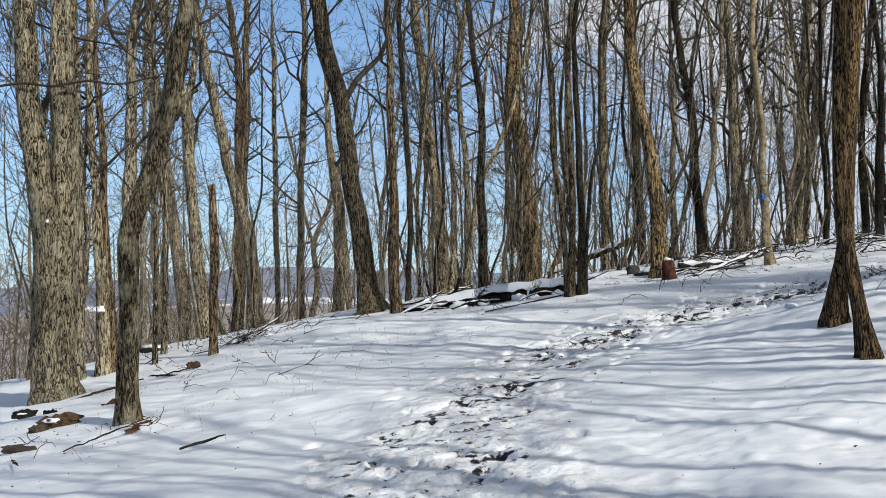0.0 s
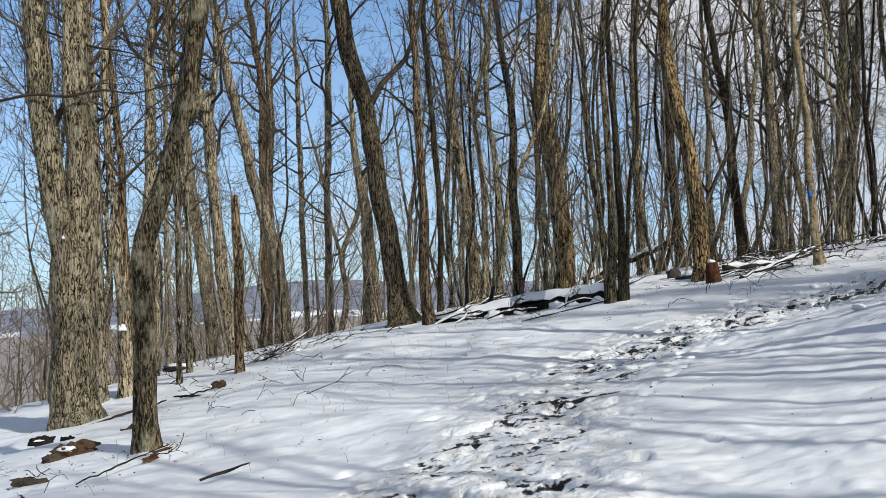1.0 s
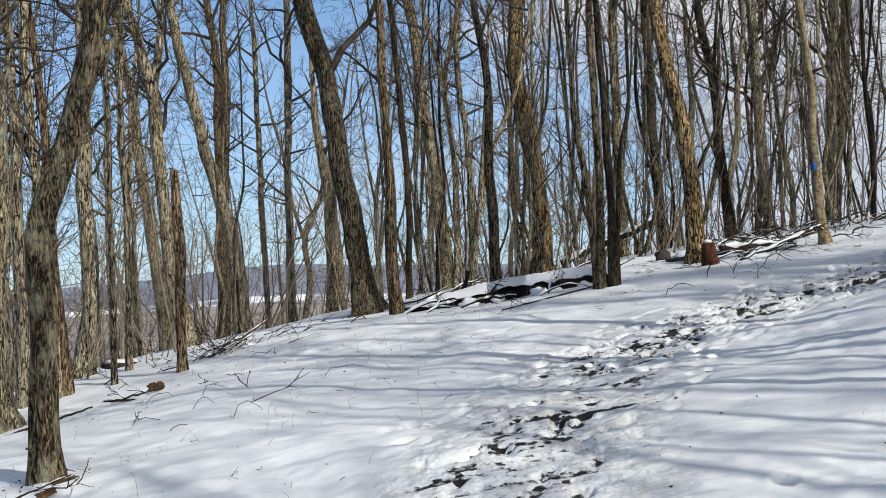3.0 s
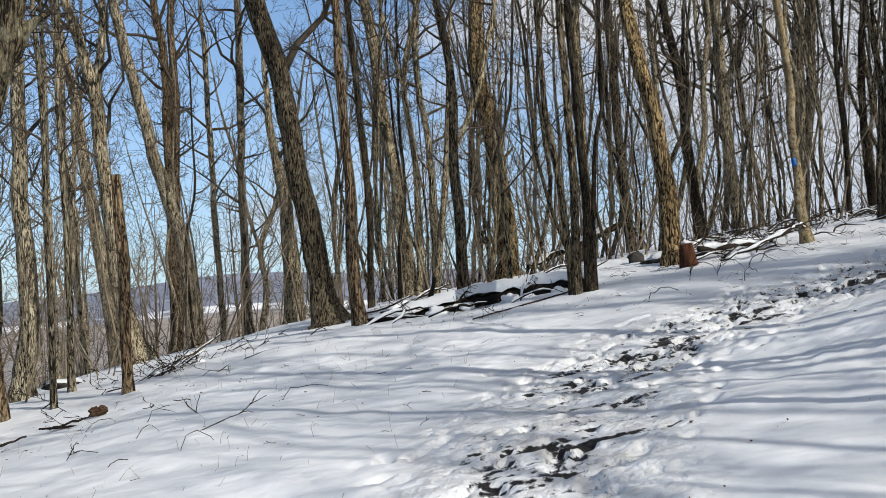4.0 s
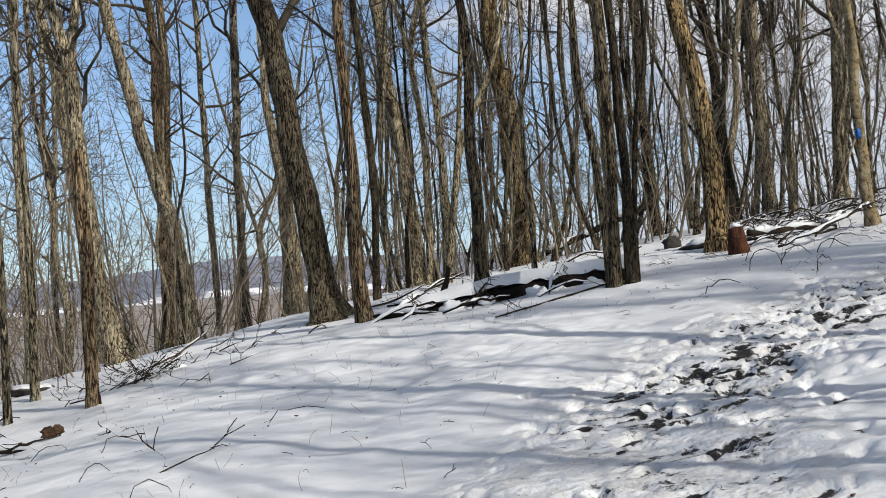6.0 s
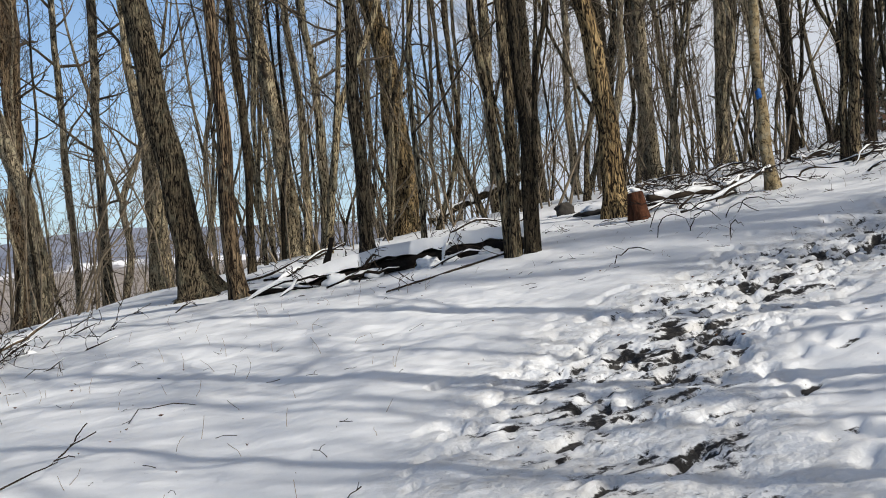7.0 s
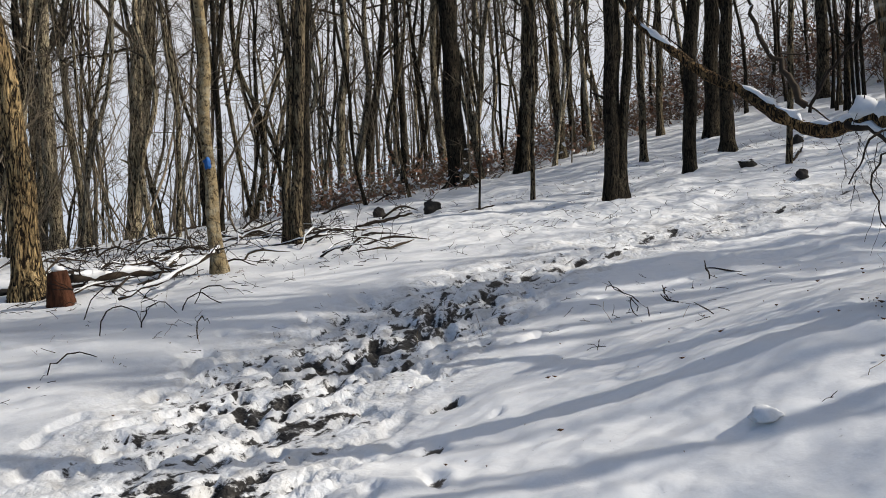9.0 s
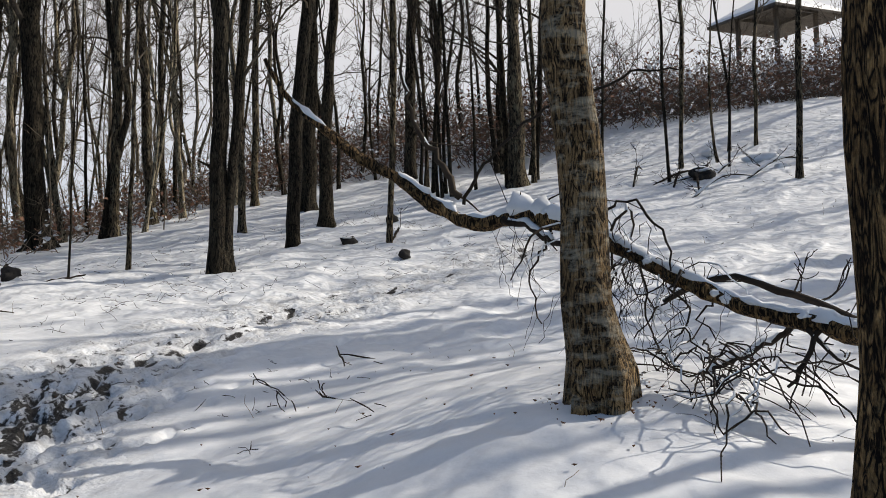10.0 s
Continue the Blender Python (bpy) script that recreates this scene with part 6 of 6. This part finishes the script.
broken = lying("broken_treetop", TOP, TOP_R, BARK_NEAR_DARK, "broken snow-laden treetop with twigs hanging to the snow", "fallen limb", sides=14, seed=21, absolute=True, step=0.07, kink=0.004)


def snow_along(owner, base, path, lo, hi, rng, size, gap, uneven=0.85):
    """Uneven runs of snow resting along a limb, broken where it has slid off."""
    i, end = int(lo * (len(path) - 1)), int(hi * (len(path) - 1))
    while i < end - 2:
        n = min(end, i + rng.randrange(5, 13))
        run = [path[k] for k in range(i, n + 1)]
        tops, rads = [], []
        for k, q in enumerate(run):
            fade = min(1.0, (k + 0.4) / 2.0, (len(run) - k - 0.6) / 2.0)
            w = (0.45 * q[3] + size) * (0.72 + uneven * noise.noise((q[1] * 17.0, q[2] * 17.0, lo * 10))) * fade
            tops.append(Vector((q[0] + rng.gauss(0, 0.004), q[1], q[2] + q[3] * 0.72 + w * 0.25)) - base)
            rads.append(max(w, 0.006))
        cap = Geo()
        cap.tube(tops, rads, 10, 0.7)
        part("snow_cap", cap, SNOW, owner, "uneven snow lying along the limb")
        i = n + rng.choice(gap)


def hanging():
    """The treetop's side branches and its twigs, drooping in a tangle to the snow."""
    rng = random.Random(22)
    base = broken.matrix_basis.translation
    path = spline([(*p, r) for p, r in zip(TOP, TOP_R)], 0.07)
    snow_along(broken, base, path, 0.06, 0.20, rng, 0.014, (1, 2, 3))
    snow_along(broken, base, path, 0.28, 0.45, rng, 0.030, (-1, 0))
    snow_along(broken, base, path, 0.43, 0.60, rng, 0.046, (-4, -2))
    snow_along(broken, base, path, 0.60, 0.99, rng, 0.024, (-3, -2), 0.45)

    for k in range(14):
        q = path[int(rng.uniform(0.42, 0.99) * (len(path) - 1))]
        w = rng.uniform(0.016, 0.034)
        blob_on(broken, "snow_clot", (q[0] - base.x - q[3] * rng.uniform(0.2, 0.8), q[1] - base.y, q[2] - base.z + q[3] * rng.uniform(0.2, 0.9)), (w, w * 1.3, w * 0.9), SNOW, "clot of snow", 50.0 + k)

    def branch(points, rads, name="side_branch", snow=0.0, kink=0.010, offs=0):
        pts = spline([(*p, r) for p, r in zip(points, rads)], 0.06)
        pts[1:-1, :3] += np.array([[rng.gauss(0, kink) for _ in range(3)] for _ in pts[1:-1]])
        tw = Geo()
        tw.tube([Vector(q[:3]) - base for q in pts], [q[3] for q in pts], 6, 0.3, cap=False)
        for k in range(offs):
            q = pts[rng.randrange(1, len(pts) - 1)]
            stray, thin, _d = bent(rng, Vector(q[:3]) - base, (rng.gauss(0, 0.7), rng.gauss(0, 0.7), rng.gauss(-0.2, 0.8)), rng.uniform(0.10, 0.38), max(q[3] * 0.45, 0.002), 5, -0.3, 0.14)
            tw.tube(stray, thin, 4, cap=False)
        ob = part(name, tw, TWIG_DARK, broken)
        if snow:
            sn = Geo()
            a = rng.randrange(0, max(1, len(pts) // 3))
            run = pts[a:a + max(3, int(len(pts) * rng.uniform(0.4, 0.8)))]
            sn.tube([Vector((q[0], q[1], q[2] + q[3] * 0.8)) - base for q in run], [max(q[3] * snow * rng.uniform(0.6, 1.3), 0.005) for q in run], 6, 0.4)
            part("snow_cap", sn, SNOW, ob, "snow lying along the twig")
        return ob

    branch([(3.64, 14.41, 2.98), (3.62, 14.18, 2.90), (3.59, 13.98, 2.81), (3.56, 13.75, 2.72)], [0.026, 0.022, 0.02, 0.014], snow=0.9, offs=3)
    branch([(3.75, 14.83, 3.17), (3.72, 14.99, 3.45), (3.68, 15.11, 3.63), (3.62, 15.2, 4.0), (3.62, 15.22, 4.5)], [0.026, 0.020, 0.017, 0.012, 0.006], snow=0.7, offs=3)
    branch([(3.76, 14.81, 3.12), (3.78, 14.65, 3.37), (3.77, 14.43, 3.52), (3.75, 14.13, 3.69), (3.68, 13.7, 3.74), (3.61, 13.39, 3.78), (3.62, 13.14, 3.75)], [0.013, 0.011, 0.010, 0.009, 0.008, 0.007, 0.004], offs=4)
    branch([(3.55, 13.62, 2.84), (3.48, 13.56, 2.97), (3.45, 13.41, 2.99), (3.42, 13.26, 2.90), (3.42, 13.16, 2.75), (3.42, 13.14, 2.58)], [0.010, 0.009, 0.008, 0.008, 0.007, 0.005], offs=2)
    branch([(3.45, 12.34, 2.24), (3.41, 12.41, 2.08), (3.39, 12.5, 1.95)], [0.018, 0.014, 0.008], snow=0.6, offs=4)
    branch([(3.43, 12.40, 2.25), (3.46, 12.29, 2.14), (3.5, 12.15, 2.03)], [0.015, 0.011, 0.006], snow=0.6, offs=3)
    branch([(3.7, 13.2, 1.95), (3.88, 12.88, 2.12), (3.95, 12.7, 2.23), (3.75, 12.55, 2.3)], [0.016, 0.02, 0.02, 0.016], snow=1.0, offs=5)
    spans = ((0.46, 0.60, 13), (0.62, 0.71, 30), (0.70, 0.78, 10), (0.80, 0.96, 6))
    for lo, hi, count in spans:
        for k in range(count):
            q = path[int(rng.uniform(lo, hi) * (len(path) - 1))]
            p = Vector(q[:3])
            drop = p.z - height(p.x, p.y)
            # out from the limb first, then over and down
            a = rng.uniform(0, 6.28)
            reach = rng.uniform(0.05, 0.42) * (1.3 if k % 4 == 0 else 0.8)
            fall = drop * rng.uniform(0.35, 1.05)
            up = rng.uniform(-0.10, 0.10) if k % 6 else rng.uniform(0.1, 0.3)
            e = Vector((math.cos(a) * reach, math.sin(a) * reach, 0))
            pts = [p, p + e * 0.45 + Vector((0, 0, up * 0.8)), p + e * 0.85 + Vector((rng.gauss(0, 0.05), rng.gauss(0, 0.05), up * 0.6 - fall * 0.25)),
                   p + e + Vector((rng.gauss(0, 0.07), rng.gauss(0, 0.07), -fall * 0.6)), p + e * 1.1 + Vector((rng.gauss(0, 0.1), rng.gauss(0, 0.1), -fall))]
            pts = [Vector((b.x, b.y, max(b.z, height(b.x, b.y) + 0.012))) for b in pts]
            w = rng.choice((0.0022, 0.0028, 0.0034, 0.0045, 0.008))
            branch(pts, [w * 1.2, w, w * 0.9, w * 0.75, w * 0.5], "hanging_twig", 1.0 if k % 4 == 0 else 0.0, 0.012, 1 + k % 3)
    # the heap where the twigs meet the snow
    for k in range(20):
        x, y = 3.05 + rng.gauss(0, 0.22), 12.92 + rng.gauss(0, 0.24)
        a, z, ln = rng.uniform(0, 6.28), height(x, y), rng.uniform(0.15, 0.5)
        c, d = math.cos(a) * ln, math.sin(a) * ln
        branch([(x - c, y - d, height(x - c, y - d) + 0.01), (x - 0.3 * c, y - 0.3 * d, z + rng.uniform(0.02, 0.25)), (x + 0.4 * c, y + 0.4 * d, z + rng.uniform(0.02, 0.3)), (x + c, y + d, height(x + c, y + d) + rng.uniform(0.01, 0.3))],
               [0.003, 0.006, 0.005, 0.003], "hanging_twig", 1.0 if k % 3 == 0 else 0.0, 0.012, 1)


hanging()
lying("fallen_branch", [(5.5, 14.2, 0.42), (5.68, 14.02, 0.55), (5.8, 13.74, 0.62), (5.9, 13.45, 0.52), (6.0, 13.2, 0.45), (6.3, 12.5, 0.1)], [0.018, 0.026, 0.028, 0.028, 0.03, 0.03], TWIG_DARK, "curved dark branch on the snow behind a hanging treetop", "branch", snow=0.5, offshoots=4, seed=23)
_r = random.Random(25)
for k in range(10):
    x, y, a, ln = _r.uniform(2.9, 4.4), _r.uniform(12.4, 13.6), _r.uniform(-2.6, -0.4), _r.uniform(0.25, 0.6)
    lying("twig", [(x, y, 0.12), (x + 0.5 * ln * math.cos(a + 0.5), y + 0.5 * ln * math.sin(a + 0.5), 0.07), (x + ln * math.cos(a), y + ln * math.sin(a), 0.01)], [0.005, 0.0035, 0.002], TWIG_DARK, "thin dark twig lying at the foot of a tree", "twig", "twigs in the snow", 5, offshoots=k % 2, seed=170 + k, step=0.08, kink=0.006)


def weeds():
    """Dry stalks that stick out of the snow."""
    geo, rng = Geo(), random.Random(61)
    for x0, x1, y0, y1, count in ((-7.5, -2.6, 9, 20, 170), (1.0, 6, 11.5, 18, 14), (-3, 3, 18, 22, 26), (3, 14, 19, 27, 45), (10, 22, 14, 24, 40)):
        for _ in range(count):
            x, y = rng.uniform(x0, x1), rng.uniform(y0, y1)
            a = rng.uniform(0, 6.28)
            limb(geo, rng, (x, y, height(x, y) - 0.02), (0.35 * math.cos(a), 0.35 * math.sin(a), 1), rng.uniform(0.04, 0.19), 0.0024, 3 if rng.random() < 0.6 else 2, thick=0.6)
    tagged(new("dry_stalks", mesh_of("dry_stalks", geo.v, geo.f, STALK)), "thin dry stalks sticking out of the snow", "weeds", kind="stuff")


weeds()


def twig_litter():
    """Bits of twig that have dropped on the snow."""
    geo, rng = Geo(), random.Random(66)
    for x0, x1, y0, y1, count in ((-8.5, -2.5, 9.5, 21, 150), (-2.5, 4, 17.5, 23, 170), (3, 15, 16, 28, 900), (14, 24, 14, 27, 420), (1.0, 5.5, 11.5, 17, 22), (-6, 4, 22, 28, 260)):
        for _ in range(count):
            x, y = rng.uniform(x0, x1), rng.uniform(y0, y1)
            a, z = rng.uniform(0, 6.28), height(x, y)
            ln = rng.uniform(0.03, 0.15) * (1.9 if y > 20 else 1.0)
            pts, rads, _d = bent(rng, (x, y, z + 0.005), (math.cos(a), math.sin(a), rng.uniform(0.0, 0.35)), ln, rng.uniform(0.0018, 0.004) * (1.3 if y > 20 else 1.0), 3, -0.3, 0.3)
            geo.tube(pts, rads, 4)
            if rng.random() < 0.4:
                limb(geo, rng, pts[1], (math.cos(a + 1), math.sin(a + 1), 0.4), ln * 0.7, 0.003, 3)
    tagged(new("twig_litter", mesh_of("twig_litter", geo.v, geo.f, TWIG_DARK)), "bits of dark twig dropped on the snow", "twigs", kind="stuff")


twig_litter()


def litter():
    """Bits of bark and dead leaves lying on the snow."""
    geo, rng = Geo(), random.Random(71)
    for k in range(1000):
        if k < 260:
            x, y = rng.uniform(-7, 4), rng.uniform(6, 22)
        elif k < 480:
            x, y = rng.uniform(3, 16), rng.uniform(16, 28)
        elif k < 560:
            x, y = rng.uniform(0.5, 6), rng.uniform(11.5, 18)
        elif k < 720:
            x, y = rng.gauss(-6.3, 1.3), rng.gauss(11.5, 2.2)
        else:
            fx, fy, fr = rng.choice(((-9.28, 15.24, 0.55), (-5.7, 10.79, 0.28), (2.91, 13.3, 0.3), (-6.2, 22.9, 0.5), (2.19, 22.8, 0.3)))
            a = rng.uniform(0, 6.28)
            x, y = fx + fr * math.cos(a) * rng.uniform(0.7, 1.4), fy + fr * math.sin(a) * rng.uniform(0.7, 1.4)
        w = rng.choice((0.005, 0.007, 0.010, 0.018)) * rng.uniform(0.8, 1.3)
        a = rng.uniform(0, 6.28)
        z = height(x, y) + 0.012
        c, s = math.cos(a) * w, math.sin(a) * w
        o = len(geo.v)
        geo.v += [(x - c, y - s, z), (x + s * 0.45, y - c * 0.45, z + rng.uniform(0.0, 0.3) * w), (x + c, y + s, z + rng.uniform(0.0, 0.4) * w), (x - s * 0.45, y + c * 0.45, z + rng.uniform(0.0, 0.4) * w), (x, y, z - 0.008)]
        geo.f += [(o, o + 1, o + 2), (o, o + 2, o + 3), (o, o + 4, o + 1), (o + 1, o + 4, o + 2), (o + 2, o + 4, o + 3), (o + 3, o + 4, o)]
    tagged(new("leaf_litter", mesh_of("leaf_litter", geo.v, geo.f, LEAF)), "scattered dead leaves and bits of bark on the snow", "leaves", kind="stuff")


litter()


# ---- the shelter on the hilltop ----
def shelter():
    x, y = 35.55, 23.95
    ob = thing("picnic_shelter", (x, y, height(x, y)), "open hilltop shelter with a low snowy pyramid roof on posts", "shelter", turn=64.6)
    ground_z = height(x, y)
    eave, ridge, half = 12.9 - ground_z, 13.95 - ground_z, 1.73

    def box(sx, sy, sz, cx, cy, cz):
        bm = bmesh.new()
        bmesh.ops.create_cube(bm, size=1.0)
        for v in bm.verts:
            v.co = Vector((v.co.x * sx + cx, v.co.y * sy + cy, v.co.z * sz + cz))
        bmesh.ops.bevel(bm, geom=list(bm.edges), offset=0.01, segments=1, affect="EDGES")
        return bm

    bm = bmesh.new()
    low = [bm.verts.new((sx * half, sy * half, eave)) for sx, sy in ((-1, -1), (1, -1), (1, 1), (-1, 1))]
    under = [bm.verts.new((v.co.x, v.co.y, eave - 0.09)) for v in low]
    top = bm.verts.new((0, 0, ridge))
    for i in range(4):
        bm.faces.new((low[i], low[(i + 1) % 4], top))
        bm.faces.new((low[i], under[i], under[(i + 1) % 4], low[(i + 1) % 4]))
    peak = bm.verts.new((0, 0, ridge - 0.2))
    for i in range(4):                                    # the open underside follows the rafters
        bm.faces.new((under[(i + 1) % 4], under[i], peak))
    bm.normal_update()
    white = bmesh.new()
    ring = [white.verts.new((v.co.x * 0.985, v.co.y * 0.985, v.co.z + 0.01)) for v in low]
    lip = [white.verts.new((v.co.x * 0.95, v.co.y * 0.95, v.co.z + 0.13)) for v in low]
    crest = white.verts.new((0, 0, ridge + 0.12))
    for i in range(4):
        white.faces.new((ring[i], ring[(i + 1) % 4], lip[(i + 1) % 4], lip[i]))
        white.faces.new((lip[i], lip[(i + 1) % 4], crest))
    roof = part("roof", bm, ROOF, ob, "low pyramid roof")
    part("snow_cover", white, SNOW, roof, "snow lying on the roof")
    rise = ridge - 0.2 - eave
    for sx in (-1, 1):
        for sy in (-1, 1):
            hip = Geo()
            hip.tube([(sx * half * 0.96, sy * half * 0.96, eave - 0.10), (sx * 0.06, sy * 0.06, eave + rise - 0.12)], [0.045, 0.045], 4)
            part("rafter", hip, TIMBER, roof)
            part("post", box(0.14, 0.14, eave + 0.25, sx * 0.95, sy * 0.95, eave / 2 - 0.02), TIMBER, ob)
        part("beam", box(0.11, 2.1, 0.14, sx * 0.95, 0, eave + 0.18), TIMBER, ob)
        part("beam", box(1.76, 0.11, 0.14, 0, sx * 0.95, eave + 0.18), TIMBER, ob)


shelter()
